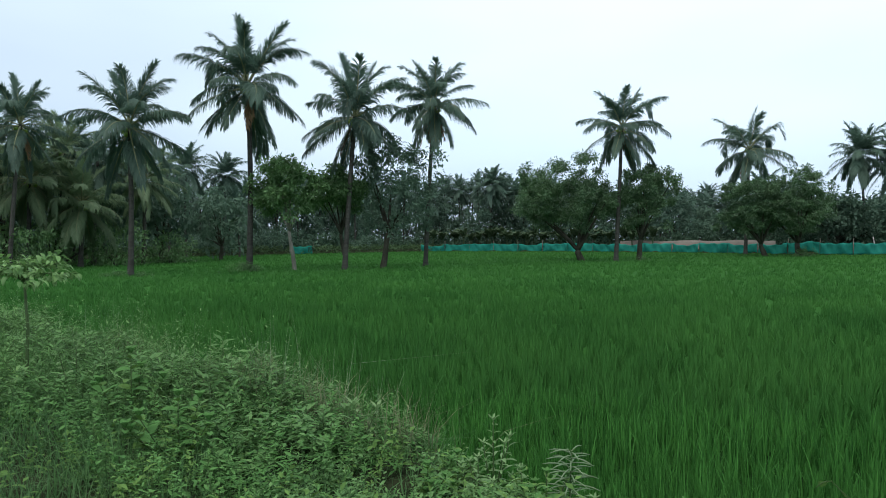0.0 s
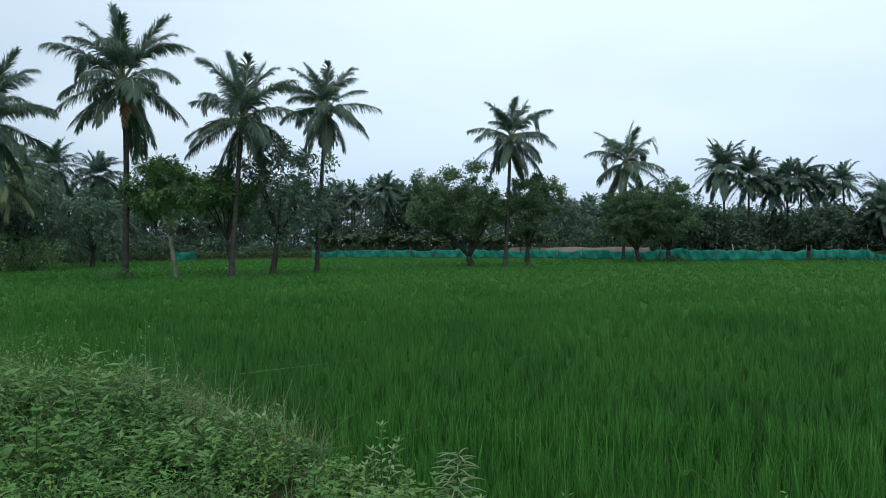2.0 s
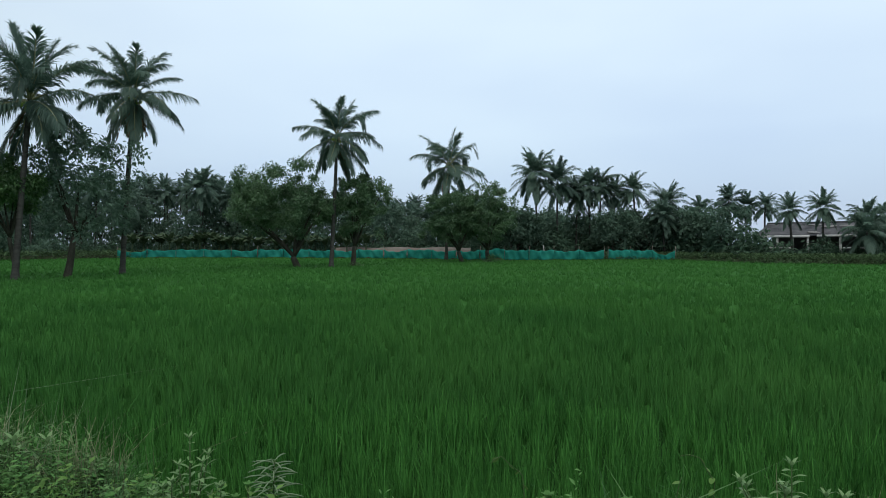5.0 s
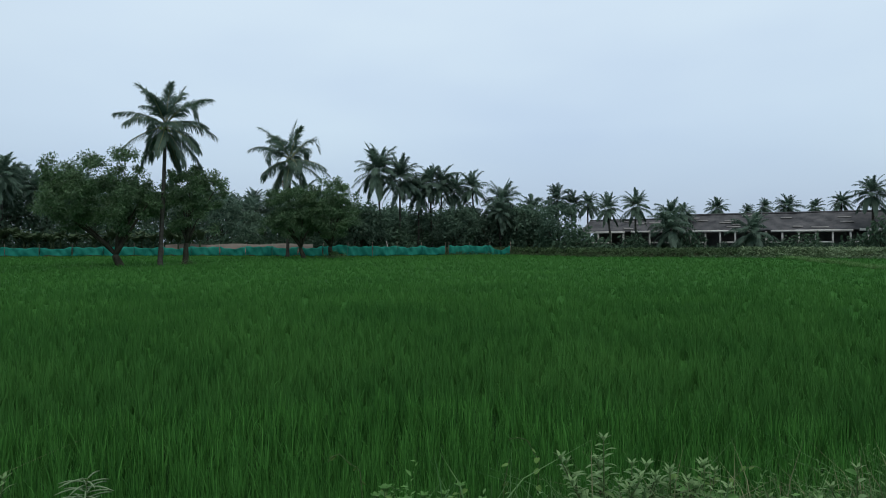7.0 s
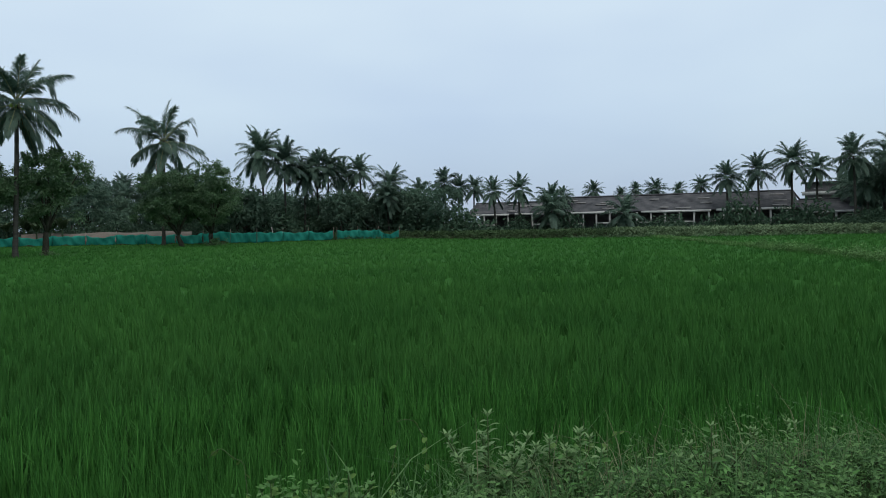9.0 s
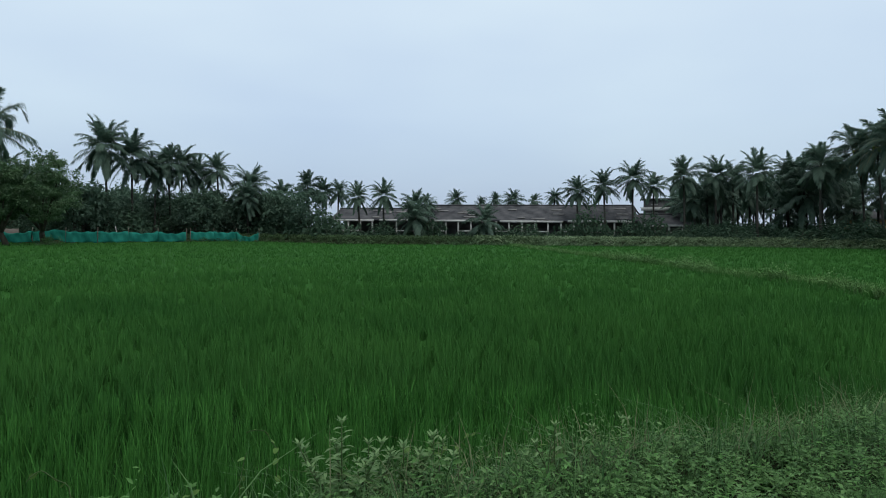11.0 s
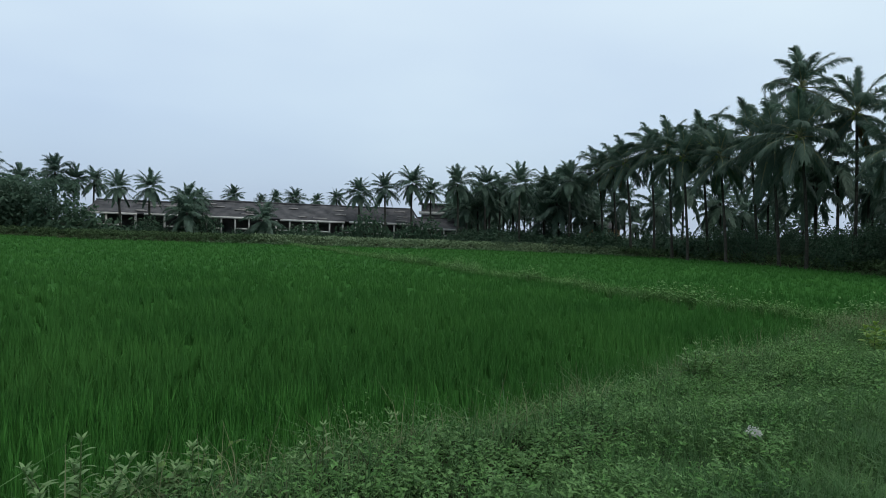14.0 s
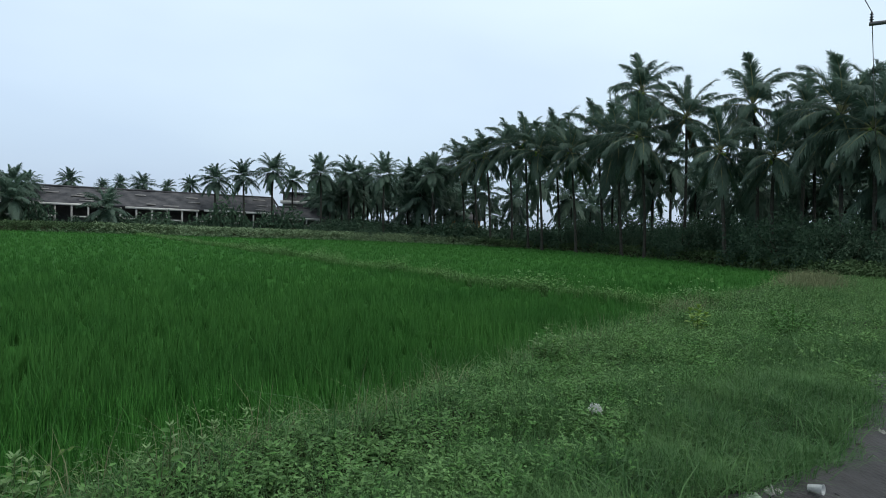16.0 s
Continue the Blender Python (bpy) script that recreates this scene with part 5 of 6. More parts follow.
verge_grass("bank_grass", 0, 22, 2.6, 4.0, 160, 0.36, M_GRASS, 65, "long green grass among the bank weeds", 0.4, -0.2, 0.007)
verge_grass("verge_grass", 1.5, 15, 0.8, 3.8, 800, 0.17, M_GRASS, 68, "soft green grass among the verge weeds", 0.4, -0.9, 0.008)
verge_grass("bank_grass", -4.2, -2.4, 1.8, 4.2, 420, 0.30, M_GRASS, 71, "grass among the lower bank weeds", 0.4, -0.3, 0.006)
verge_grass("bank_grass", -12, -4.2, 1.8, 4.6, 420, 0.48, M_GRASS, 67, "long grass among the tall bank weeds", 0.4, -0.3, 0.006)
verge_grass("bank_grass", 2.6, 20, 3.3, 4.0, 40, 0.58, M_WEED_COOL, 69, "tall pale wispy grass stalks at the paddy edge", 0.22, 0.1, 0.004)
verge_grass("bank_grass", -12, -3.6, 3.0, 4.4, 80, 0.66, M_PALE, 70, "tall pale feathery grass on the bank", 0.25, -0.2, 0.005)
verge_grass("bank_grass", 0.8, 13, 3.0, 3.65, 260, 0.30, M_GRASS, 73, "tangled green grass along the paddy edge", 0.5, -0.6, 0.006)
verge_grass("dry_grass", 1.0, 20, 3.0, 4.05, 130, 0.42, M_DRY, 62, "dry straw-coloured grass on the paddy bank", 0.35, 0.25)
verge_grass("dry_grass", -9, -2.7, 3.5, 4.35, 110, 0.52, M_DRY, 74, "pale wispy grass where the bank meets the rice", 0.3, 0.0, 0.0045)
verge_grass("dry_grass", 1.4, 5.5, 3.2, 3.9, 300, 0.40, M_DRY, 66, "dry tangled grass along the paddy edge", 0.45, 0.1, 0.005)


# ---------------------------------------------------------------- single plants at the paddy edge
def lance_leaf(length, width, mat, arch=0.35, name="leaf"):
    """A pointed leaf along +x, arched, two rows of cells."""
    n = 6
    s = np.linspace(0, 1, n)
    w = width * np.sin(np.clip(s * 0.9 + 0.08, 0, 1) * np.pi) ** 0.8
    t = np.array([-1.0, 0, 1.0])
    x = np.repeat((s * length)[:, None], 3, 1)
    y = w[:, None] * t[None] * 0.5
    z = (0.35 * s - arch * s ** 2)[:, None] * length + 0.18 * w[:, None] * np.abs(t)[None]
    return mesh_of(name, np.stack([x, y, z], -1).reshape(-1, 3), grid_faces(n, 3), mat)


def heart_leaf(size, mat):
    a = np.linspace(0, 2 * np.pi, 17)[:-1]
    x = -np.cos(a) * size * 0.55 * (1 + 0.25 * np.abs(np.sin(a))) + size * 0.45
    y = np.sin(a) * size * 0.5 * (1 - 0.35 * np.clip(-np.cos(a), 0, 1))
    x = x + np.where(np.abs(np.sin(a)) < 0.1, np.where(np.cos(a) > 0, size * 0.16, size * 0.12), 0)
    v = np.concatenate([[[size * 0.4, 0, 0]], np.stack([x, y, 0.14 * np.abs(y) - 0.25 * (x / size) ** 2 * size * 0.4], -1)])
    f = np.array([[0, i + 1, (i + 1) % 16 + 1] for i in range(16)])
    return mesh_of("leaf", v, f, mat)


M_LANCE = material("lance_leaf", (0.085, 0.172, 0.066), (0.255, 0.395, 0.180), 6.0, 0.6, each=0.4, thin=0.28, spec=0.15)
LANCE = [lance_leaf(0.095, 0.027, M_LANCE), lance_leaf(0.08, 0.024, M_LANCE), lance_leaf(0.065, 0.021, M_WEED_COOL, 0.2)]
OVATE = [lance_leaf(0.085, 0.048, M_WEED, 0.3), lance_leaf(0.075, 0.044, M_WEED_WARM, 0.2)]
HEARTS = [heart_leaf(0.038, M_WEED), heart_leaf(0.032, M_WEED_WARM)]


def stalk_plant(x, y, tall, label, seed, leafs, shoots=4, per=9, spread=0.22, size=1.0):
    """A weed of several leafy shoots; each shoot a stem, each leaf a part."""
    g = np.random.default_rng(seed)
    z = float(ground_z(x, y))
    base = thing("weed_plant", x, y, z - 0.02, label, "weed", "tall weeds at the paddy edge")
    for k in range(shoots):
        a = g.uniform(0, 6.28)
        h = tall * (1.0 if k == 0 else g.uniform(0.55, 0.88))
        d = 0 if k == 0 else spread * g.uniform(0.4, 1.0)
        s = np.linspace(0, 1, 7)
        pts = np.stack([np.cos(a) * d * s ** 0.8, np.sin(a) * d * s ** 0.8, h * s], -1)
        part("stem", mesh_of("stem", *tube(pts, np.linspace(0.0055, 0.0022, 7) * (1 + 0.3 * size), 5), M_STEM), base)
        for i in range(per):
            t = 0.18 + 0.82 * (i + 0.5) / per
            p = [np.interp(t, s, pts[:, q]) for q in range(3)]
            k2 = size * g.uniform(0.8, 1.25) * (1.15 - 0.45 * t)
            for side in (0, math.pi):
                m = Matrix.LocRotScale(p, Euler((g.normal(0, 0.2), g.normal(-0.1, 0.2), i * 1.57 + side + g.normal(0, 0.25))), (k2, k2, k2))
                part("leaf", leafs[g.integers(len(leafs))], base, "", m)
        for i in range(5):
            m = Matrix.LocRotScale(pts[-1], Euler((0, -0.75, i * 1.26)), (size * 0.6,) * 3)
            part("leaf", leafs[0], base, "", m)
    return base


stalk_plant(0.30, 3.91, 0.47, "upright weed with whorled lance leaves at the paddy edge", 901, LANCE, 4, 8)
stalk_plant(3.01, 2.15, 0.50, "bushy grey-green weed with pointed leaves at the paddy edge", 902, LANCE, 8, 11, 0.26, 1.1)
stalk_plant(3.20, 2.10, 0.40, "leafy weed with pointed leaves beside the rice", 903, LANCE, 7, 11, 0.24)
stalk_plant(3.38, 1.97, 0.38, "leafy weed clump with pointed leaves beside the rice", 904, LANCE, 7, 11, 0.24, 1.1)
stalk_plant(3.55, 1.86, 0.42, "bushy weed with broad pointed leaves beside the rice", 905, LANCE + OVATE, 8, 11, 0.26, 1.1)
stalk_plant(2.09, 2.95, 0.24, "low weed with rounded leaves at the paddy edge", 906, OVATE, 5, 4, 0.2)
stalk_plant(2.27, 2.83, 0.16, "small weed with rounded leaves at the paddy edge", 907, OVATE, 4, 3, 0.18)
stalk_plant(2.40, 2.66, 0.19, "small bright weed with rounded leaves at the paddy edge", 908, OVATE, 4, 3, 0.18)
stalk_plant(-0.67, 4.69, 0.32, "weed with a star of long leaves on the bank", 909, LANCE, 3, 4, 0.2, 1.7)
stalk_plant(7.65, -1.77, 0.42, "tall leafy weed standing over the verge", 910, LANCE + OVATE, 6, 8, 0.3, 1.2)
stalk_plant(10.56, -4.91, 0.46, "weed with bright yellow-green top leaves on the verge", 911, [lance_leaf(0.14, 0.085, M_YOUNG, 0.2)], 4, 4, 0.2)
stalk_plant(10.31, -6.37, 0.55, "dark leafy bush on the grass verge", 912, [lance_leaf(0.10, 0.055, M_WEED, 0.2)], 12, 8, 0.45, 1.1)
stalk_plant(4.05, 1.25, 0.33, "straggling weed among dry grass", 913, LANCE + OVATE, 4, 6, 0.3)
stalk_plant(5.0, 1.05, 0.36, "straggling leafy weed at the paddy edge", 914, LANCE, 4, 7, 0.3)
stalk_plant(-2.6, 5.3, 0.65, "bright leafy weed on the tall bank", 915, OVATE, 6, 6, 0.3, 1.6)
stalk_plant(-1.9, 4.55, 0.5, "broad-leaved weed in the tangle of the bank", 916, OVATE, 6, 6, 0.35, 1.5)
stalk_plant(-3.4, 5.9, 0.6, "leafy weed high on the bank", 917, LANCE, 6, 7, 0.35, 1.3)


for k, (x, y, h) in enumerate(((0.08, 3.98, 0.22), (0.20, 3.80, 0.26), (0.45, 3.74, 0.24), (0.58, 3.62, 0.28), (0.84, 3.56, 0.24), (1.00, 3.62, 0.20), (-0.10, 3.80, 0.20), (1.12, 3.50, 0.16))):
    stalk_plant(x, y, h, "low leafy weed at the foot of the taller ones", 960 + k, LANCE if k % 3 else OVATE, 6, 6, 0.2, 0.9)


def spike_plant(x, y, tall, seed):
    """A bottle-brush of thin drooping seed spikes over a leafy foot."""
    g = np.random.default_rng(seed)
    z = float(ground_z(x, y))
    base = thing("spike_weed", x, y, z - 0.02, "pale weed with many thin drooping seed spikes", "weed", "tall weeds at the paddy edge")
    s = np.linspace(0, 1, 6)
    part("stem", mesh_of("stem", *tube(np.stack([0.02 * s, 0 * s, tall * s], -1), np.linspace(0.007, 0.003, 6), 6), M_STEM), base)
    for i in range(60):
        t = 0.2 + 0.8 * i / 60
        a = i * 2.4
        ln = (0.13 + 0.08 * (1 - t)) * g.uniform(0.8, 1.2)
        q = np.linspace(0, 1, 5)
        pts = np.stack([np.cos(a) * ln * q, np.sin(a) * ln * q, ln * (0.25 * q - 0.30 * q ** 2) + 0.02], -1)
        part("seed_spike", mesh_of("seed_spike", *tube(pts, [0.0022, 0.0042, 0.0046, 0.0042, 0.0018], 5), M_PALE), base, "", Matrix.Translation((0.02 * t, 0, tall * t)))
    for i in range(2):
        part("leaf", HEARTS[1], base, "yellow-green heart-shaped leaf", Matrix.LocRotScale((0.02, 0, tall), Euler((0, -0.9, i * 2.2 + 3.5)), (1, 1, 1)))
    for i in range(26):
        m = Matrix.LocRotScale((g.normal(0, 0.08), g.normal(0, 0.08), g.uniform(0.02, tall * 0.45)), Euler((0, -0.2, g.uniform(0, 6.28))), (1.1,) * 3)
        part("leaf", LANCE[i % 3], base, "", m)


spike_plant(0.72, 3.71, 0.46, 931)


def vine(points, leafs, label, seed):
    g = np.random.default_rng(seed)
    o = points[0]
    base = thing("vine", *o, label, "vine")
    p = np.array(points) - np.array(o)
    t = np.linspace(0, 1, len(p))
    q = np.linspace(0, 1, 14)
    pts = np.stack([np.interp(q, t, p[:, k]) for k in range(3)], -1)
    pts[:, 2] += 0.015 * np.sin(q * 9)
    part("stem", mesh_of("stem", *tube(pts, [0.0025] * 14, 5), M_STEM), base)
    for i in range(1, 13, 2):
        part("leaf", leafs[i % len(leafs)], base, "", Matrix.LocRotScale(pts[i], Euler((g.normal(0, 0.4), g.uniform(0.2, 0.9), g.uniform(0, 6.28))), (g.uniform(0.8, 1.3),) * 3))


vine([(2.98, 2.62, 0.0), (2.98, 2.60, 0.22), (2.94, 2.66, 0.34), (2.86, 2.74, 0.33)], HEARTS, "twining vine with heart-shaped leaves over the rice", 941)
vine([(2.02, 3.06, 0.0), (2.02, 3.1, 0.25), (1.95, 3.2, 0.33), (1.88, 3.22, 0.28)], HEARTS, "thin vine climbing at the paddy edge", 942)
vine([(3.75, 1.79, 0.0), (3.74, 1.82, 0.15), (3.8, 1.75, 0.22), (3.9, 1.7, 0.2)], HEARTS, "vine with heart-shaped leaves in the dry grass", 943)
vine([(2.62, 2.55, 0.0), (2.64, 2.56, 0.18), (2.68, 2.55, 0.30)], HEARTS, "thin vine shoot at the paddy edge", 944)


def sapling(x, y, top, label, seed):
    """A thin stem under a flat spreading roof of drooping leaves."""
    g = np.random.default_rng(seed)
    z = float(ground_z(x, y))
    base = thing("sapling", x, y, z - 0.02, label, "sapling")
    h = top - z - 0.30
    pts = np.array([(-0.10, 0, 0), (0.01, 0.02, h * 0.3), (0.04, 0.0, h * 0.65), (0.0, 0.02, h)])
    part("trunk", mesh_of("trunk", *tube(pts, [0.019, 0.016, 0.014, 0.011], 7), M_STEM), base, "thin green stem")
    big = [lance_leaf(0.080, 0.036, M_SAPLING, 0.5), lance_leaf(0.068, 0.032, M_SAPLING, 0.45), lance_leaf(0.076, 0.034, M_SAPLING, 0.6)]
    for k in range(19):
        a, d = k * 2.4, 0.06 + 0.36 * math.sqrt((k + 0.5) / 19)
        tip = np.array([math.cos(a) * d, math.sin(a) * d, h + 0.26 + g.uniform(-0.16, 0.04) - 0.5 * d * d])
        part("twig", mesh_of("twig", *tube([pts[-1], (pts[-1] + tip) / 2 + (0, 0, 0.05), tip], [0.007, 0.005, 0.003], 5), M_STEM), base)
        for i in range(32):
            p = pts[-1] + (tip - pts[-1]) * g.uniform(0.62, 1.05) + g.normal(0, 1, 3) * (0.045, 0.045, 0.022)
            part("leaf", big[g.integers(3)], base, "", Matrix.LocRotScale(p, Euler((g.normal(0, 0.35), g.normal(0.45, 0.4), a + g.normal(0, 1.1))), (g.uniform(0.7, 1.2),) * 3))
    for i in range(90):
        t = g.uniform(0.1, 0.72)
        p = (np.interp(t, [0, 0.3, 0.65], [-0.10, 0.01, 0.04]) + g.normal(0, 0.06), g.normal(0, 0.06), t * h)
        part("leaf", big[i % 3], base, "", Matrix.LocRotScale(p, Euler((0, g.normal(0.2, 0.4), g.uniform(0, 6.28))), (g.uniform(0.6, 0.95),) * 3))


sapling(-3.85, 5.85, 1.52, "young tree with a spreading top of drooping green leaves", 951)


# weeds round two palm feet
for x, y, k in ((-11.9, 37.9, 0.42), (-11.3, 37.8, 0.35), (-16.9, 33.2, 0.28), (-15.6, 33.1, 0.26), (-17.6, 33.3, 0.22), (33.6, 59.6, 0.5), (16.3, 52.2, 0.3)):
    c = copy_thing(LUSH_BUSH[2], pose(x, y, FIELD, 0, 0, 50 * x))
    c.scale = (k, k, k * 1.25)
    tagged(c, "small green bush at the foot of a tree in the paddy", "bush", "bushes in the paddy")
# dry tufts on the tall bank
for x, y, n, k in ((-1.75, 6.0, 420, 0.55), (-0.95, 5.35, 300, 0.5), (-0.35, 4.75, 170, 0.5), (-3.6, 7.6, 300, 0.6), (6.2, 0.05, 300, 0.4)):
    q = g.normal(0, 0.16, (n, 2))
    grass_at("dry_grass_tuft", x + q[:, 0], y + q[:, 1], k, 0.005, M_DRY, int(100 + 10 * y), "straw-coloured dry grass tuft at the paddy edge", 0.28)


# ---------------------------------------------------------------- litter
def lathe(profile, sides, mat, name):
    a = np.linspace(0, 2 * np.pi, sides, endpoint=False)
    v = np.array([[(r * math.cos(q), r * math.sin(q), z) for q in a] for r, z in profile]).reshape(-1, 3)
    i, j = np.meshgrid(np.arange(len(profile) - 1), np.arange(sides), indexing="ij")
    k = (j + 1) % sides
    f = np.stack([i * sides + j, i * sides + k, (i + 1) * sides + k, (i + 1) * sides + j], -1).reshape(-1, 4)
    return mesh_of(name, v, f, mat)


cup_profile = [(0.0, 0.004), (0.024, 0.0), (0.026, 0.004), (0.031, 0.05), (0.037, 0.098), (0.040, 0.10), (0.040, 0.103), (0.0365, 0.102), (0.030, 0.05), (0.0245, 0.006), (0.0, 0.006)]
cup = tagged(new("plastic_cup", lathe(cup_profile, 28, M_CUP, "plastic_cup")), "crumpled clear plastic cup lying on the mud", "cup")
cup.matrix_basis = Matrix.LocRotScale((4.03, -2.70, float(ground_z(4.03, -2.70)) + 0.04), Euler((0, radians(82), radians(-142))), (0.82, 0.86, 0.84))


def crumple(x, y, sx, sy, h, mat, label, name, seed):
    g = np.random.default_rng(seed)
    n = 14
    a, b = np.meshgrid(np.linspace(-1, 1, n), np.linspace(-1, 1, n), indexing="ij")
    z = h * (0.55 + 0.45 * np.sin(a * 4 + g.uniform(0, 6)) * np.cos(b * 5 + g.uniform(0, 6))) * np.clip(1.15 - a ** 2 - b ** 2 * 0.8, 0.05, 1) + g.normal(0, h * 0.14, (n, n))
    xx = a * sx * (1 + 0.15 * np.sin(b * 5)) + g.normal(0, sx * 0.04, (n, n))
    yy = b * sy * (1 + 0.2 * np.cos(a * 4)) + g.normal(0, sy * 0.04, (n, n))
    ob = new(name, mesh_of(name, np.stack([xx, yy, z], -1).reshape(-1, 3), grid_faces(n, n), mat))
    ob.location = (x, y, float(ground_z(x, y)) + 0.005)
    sol = ob.modifiers.new("thickness", "SOLIDIFY")
    sol.thickness = 0.003
    return tagged(ob, label, "litter")


M_RAG = material("pale_green_cloth", (0.16, 0.24, 0.17), (0.36, 0.42, 0.34), 6, 0.9, 0.4, 0.006)
crumple(3.90, -2.28, 0.09, 0.05, 0.04, M_RAG, "pale green crumpled rag on the mud", "rag", 1)
crumple(3.98, -2.42, 0.035, 0.03, 0.05, M_PAPER, "dirty white crumpled wrapper on the mud", "paper_wrapper", 2)
crumple(4.02, -2.50, 0.045, 0.02, 0.015, M_PAPER, "torn white paper scrap on the mud", "paper_wrapper", 3)
bag = crumple(5.39, -1.73, 0.06, 0.055, 0.08, M_CUP, "crumpled clear plastic bag on the weeds", "plastic_bag", 4)
bag.location.z += 0.07
crumple(7.63, -5.85, 0.08, 0.05, 0.05, M_PAPER, "white paper litter by the track", "paper_wrapper", 5)
crumple(5.50, -4.28, 0.04, 0.03, 0.03, M_PAPER, "white crumpled litter on the mud", "paper_wrapper", 6)
crumple(5.05, -3.75, 0.06, 0.03, 0.02, M_BARK, "dead leaf litter on the mud", "leaf_litter", 7)
crumple(5.62, -4.05, 0.12, 0.05, 0.04, M_BARK, "dark sodden leaf litter on the mud", "leaf_litter", 8)
# clods and stones at the track's edge
g = np.random.default_rng(16)
for i in range(26):
    u, v = g.uniform(4.0, 11), g.uniform(-1.2, 0.3)
    x, y = 0.8 * u + 0.6 * v, -0.6 * u + 0.8 * v
    bm = bmesh.new()
    bmesh.ops.create_icosphere(bm, subdivisions=2, radius=1)
    for q in bm.verts:
        q.co *= 1 + 0.3 * noise.noise(q.co * 1.7 + Vector((i, 0, 0)))
    me = bpy.data.meshes.new("clod")
    bm.to_mesh(me)
    bm.free()
    me.materials.append(M_MUD)
    k = g.uniform(0.008, 0.028)
    ob = tagged(new("clod", me), "dark wet clod of mud on the track", "clod", "clods on the track")
    ob.matrix_basis = Matrix.LocRotScale((x, y, float(ground_z(x, y)) + k * 0.3), Euler((0, 0, g.uniform(0, 6))), (k * 1.4, k, k * 0.6))

# ---------------------------------------------------------------- power pole by the track
AWAY = np.array([0.6, 0.8])
DISC = [(0.0, 0.0), (0.025, 0.0), (0.025, 0.05), (0.06, 0.06), (0.025, 0.09), (0.025, 0.12), (0.055, 0.13), (0.022, 0.16), (0.022, 0.19), (0.05, 0.20), (0.02, 0.23), (0.02, 0.27), (0.0, 0.28)]
ARM = 7.55


def power_pole(x, y):
    z = float(ground_z(x, y)) - 0.1
    pole = thing("power_pole", x, y, z, "concrete power pole with a steel crossarm and insulators", "power pole", "power poles along the track")
    top = ARM - z
    part("shaft", mesh_of("shaft", *tube([(0, 0, 0), (0, 0, 4), (0, 0, top + 0.35)], [0.16, 0.13, 0.1], 8), M_CONCRETE), pole)
    part("crossarm", mesh_of("crossarm", *tube([(-AWAY[0] * 1.15, -AWAY[1] * 1.15, top), (AWAY[0] * 1.15, AWAY[1] * 1.15, top)], [0.055, 0.055], 4), M_STEEL), pole, "dark steel crossarm")
    for k in (-1.1, 0.45, 1.1):
        part("insulator", lathe(DISC, 12, M_CERAMIC, "insulator"), pole, "dark ceramic insulator", Matrix.Translation((AWAY[0] * k, AWAY[1] * k, top + 0.05)))


POLES = [(16.4, -13.06), (16.4 - 37.6 + 3.12, -13.06 + 28.2 + 4.16), (16.4 + 32.0, -13.06 - 24.0)]
for row in POLES:
    power_pole(*row)
for (xa, ya), (xb, yb) in ((POLES[0], POLES[1]), (POLES[0], POLES[2])):
    for k in (-1.1, 0.45, 1.1):
        q = np.linspace(0, 1, 24)
        pts = np.stack([xa + (xb - xa) * q + AWAY[0] * k, ya + (yb - ya) * q + AWAY[1] * k, ARM + 0.32 - 0.5 * np.sin(q * math.pi)], -1)
        tagged(new("power_line", mesh_of("power_line", *tube(pts, [0.012] * 24, 5), M_STEEL)), "thin overhead electric wire along the track", "wire", "overhead wires")

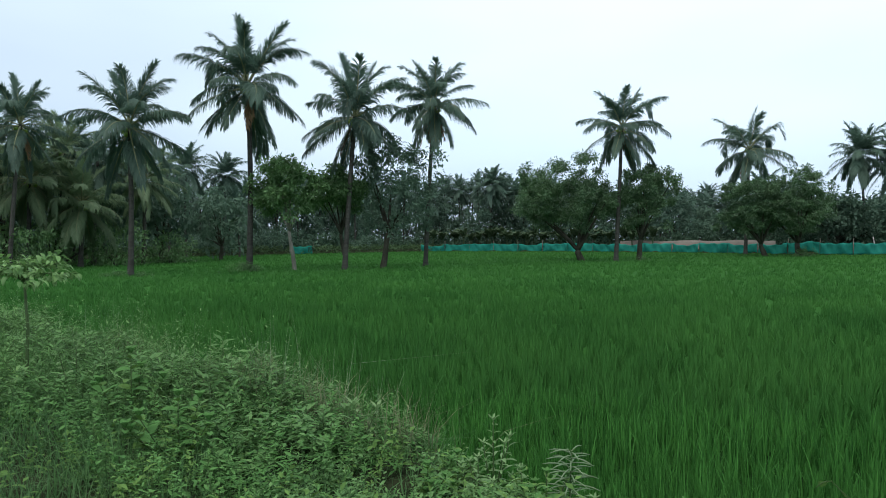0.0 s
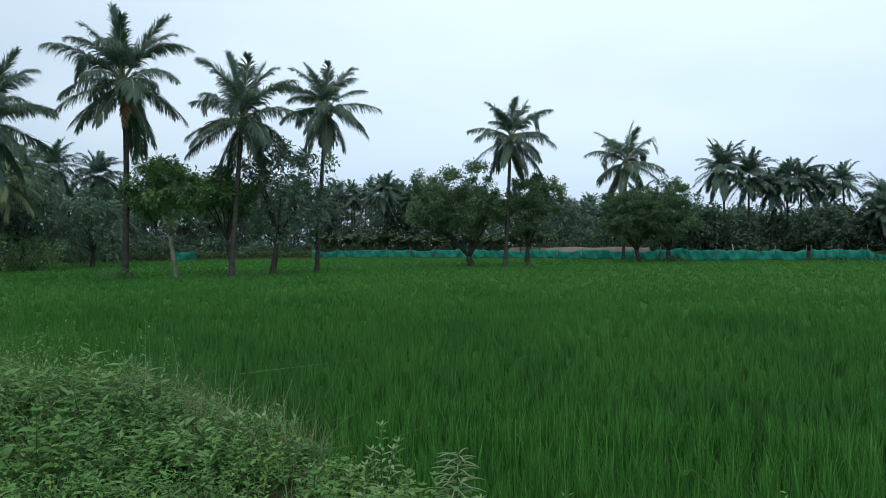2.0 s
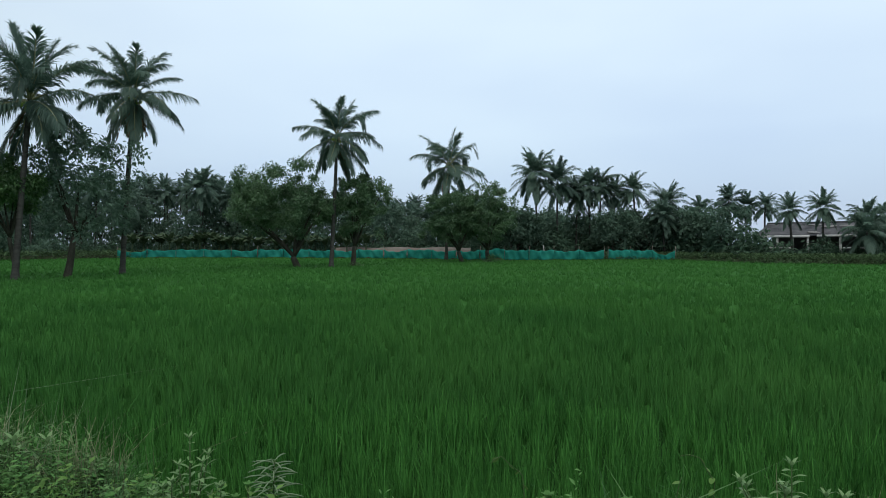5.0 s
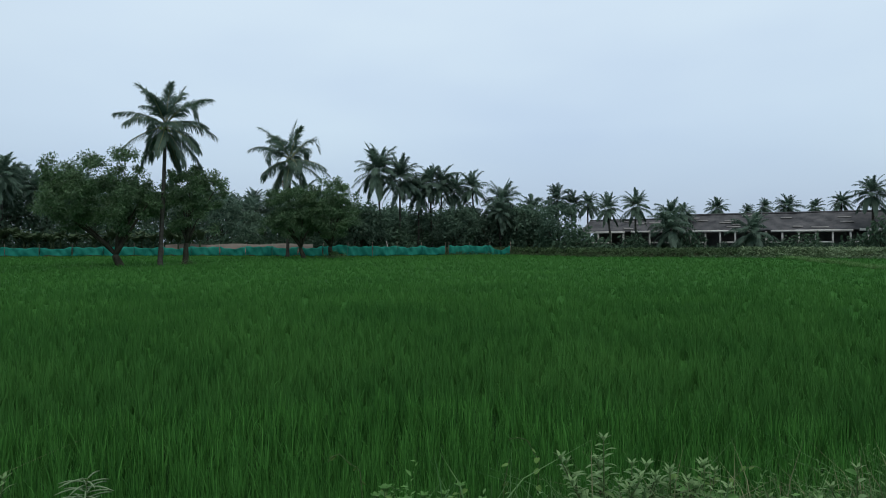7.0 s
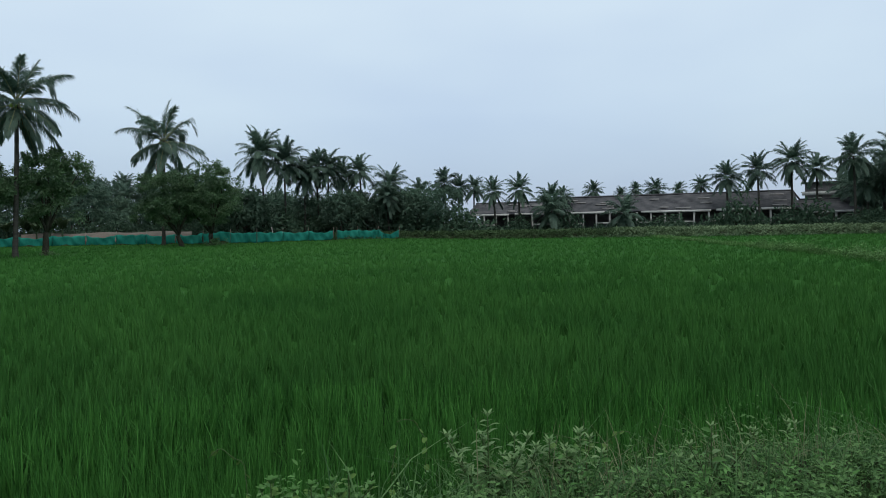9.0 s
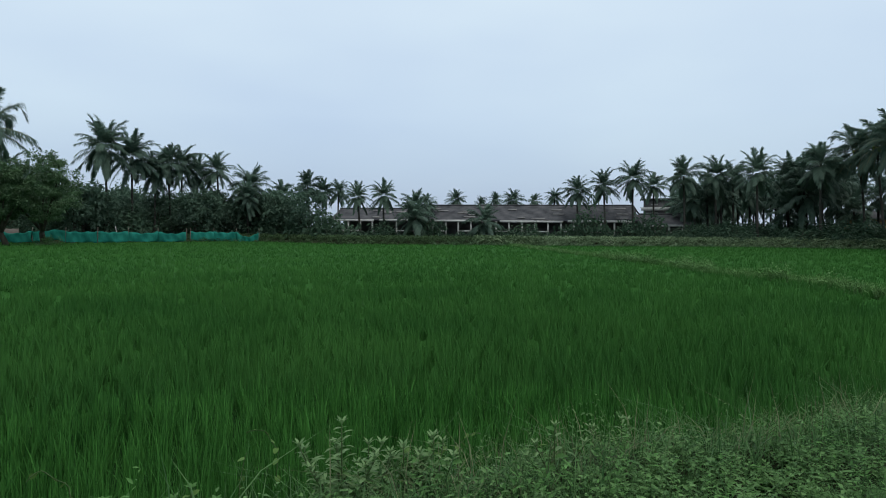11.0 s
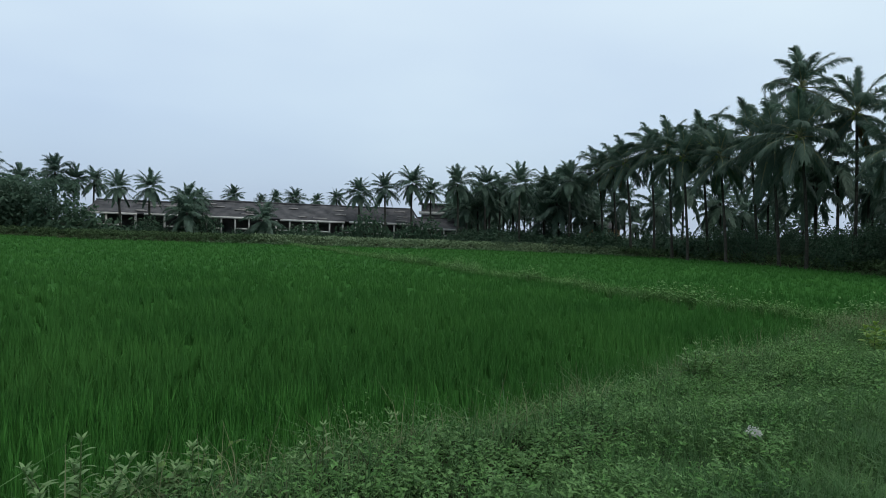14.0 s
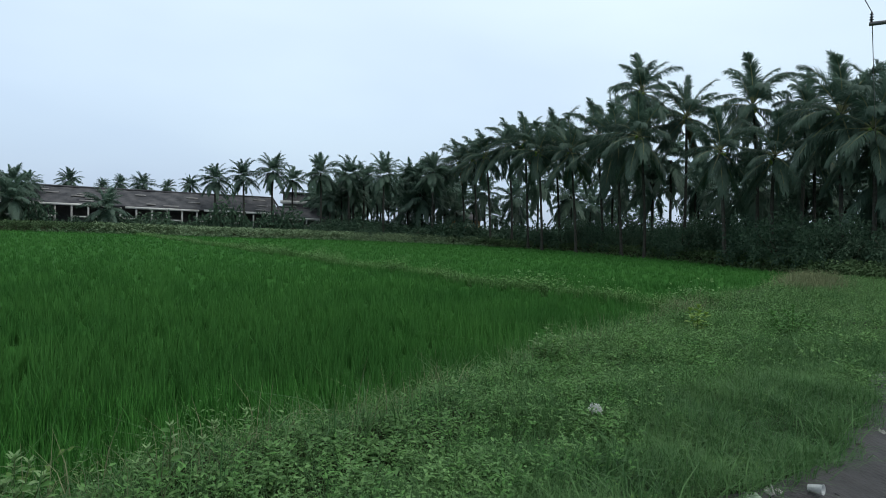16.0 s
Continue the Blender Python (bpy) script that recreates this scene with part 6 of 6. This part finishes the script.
# ---------------------------------------------------------------- houses behind the trees
def house(x, y, turn, w, d, h, rise, wall, label, windows=2):
    z = float(ground_z(x, y))
    base = thing("house", x, y, z - 0.05, label, "house", turn=turn)
    part("wall", mesh_of("wall", *boxes([(-w / 2, -d / 2, 0, w / 2, -d / 2 + 0.2, h), (-w / 2, d / 2 - 0.2, 0, w / 2, d / 2, h), (-w / 2, -d / 2 + 0.2, 0, -w / 2 + 0.2, d / 2 - 0.2, h), (w / 2 - 0.2, -d / 2 + 0.2, 0, w / 2, d / 2 - 0.2, h)]), wall), base)
    if rise > 0.3:
        v = np.array([(-w / 2 - 0.4, -d / 2 - 0.4, h), (w / 2 + 0.4, -d / 2 - 0.4, h), (w / 2 + 0.4, 0, h + rise), (-w / 2 - 0.4, 0, h + rise), (-w / 2 - 0.4, d / 2 + 0.4, h), (w / 2 + 0.4, d / 2 + 0.4, h)])
        ob = part("roof", mesh_of("roof", v, np.array([[0, 1, 2, 3], [3, 2, 5, 4]]), M_ROOF), base, "dark tiled roof")
        ob.modifiers.new("thickness", "SOLIDIFY").thickness = 0.12
    else:
        part("roof", mesh_of("roof", *boxes([(-w / 2 - 0.3, -d / 2 - 0.3, h, w / 2 + 0.3, d / 2 + 0.3, h + 0.25)]), M_DARKWALL), base, "flat concrete roof slab")
        part("parapet", mesh_of("parapet", *boxes([(-w / 2 - 0.3, -d / 2 - 0.3, h - 1.6, w / 2 + 0.3, -d / 2 - 0.2, h - 1.1)]), M_PLASTER), base, "white balcony wall")
    for k in range(windows):
        xk = -w / 2 + w * (k + 0.5) / windows
        win = part("window", mesh_of("window", *boxes([(xk - 0.45, -d / 2 - 0.03, h - 1.9, xk + 0.45, -d / 2 + 0.02, h - 0.7)]), M_DARKWALL), base, "dark window")
        part("frame", mesh_of("frame", *boxes([(xk - 0.52, -d / 2 - 0.05, h - 1.97, xk + 0.52, -d / 2 - 0.031, h - 1.9), (xk - 0.52, -d / 2 - 0.05, h - 0.7, xk + 0.52, -d / 2 - 0.031, h - 0.63)]), M_PLASTER), win)


house(104.0, 17.5, radians(-90), 6.5, 6, 5.9, 0.0, M_DARKWALL, "small grey two-storey house behind the shed", 2)
house(100.5, -7.5, radians(-90), 5.0, 5, 3.0, 1.1, M_ORANGE, "small ochre house seen through the palms", 2)
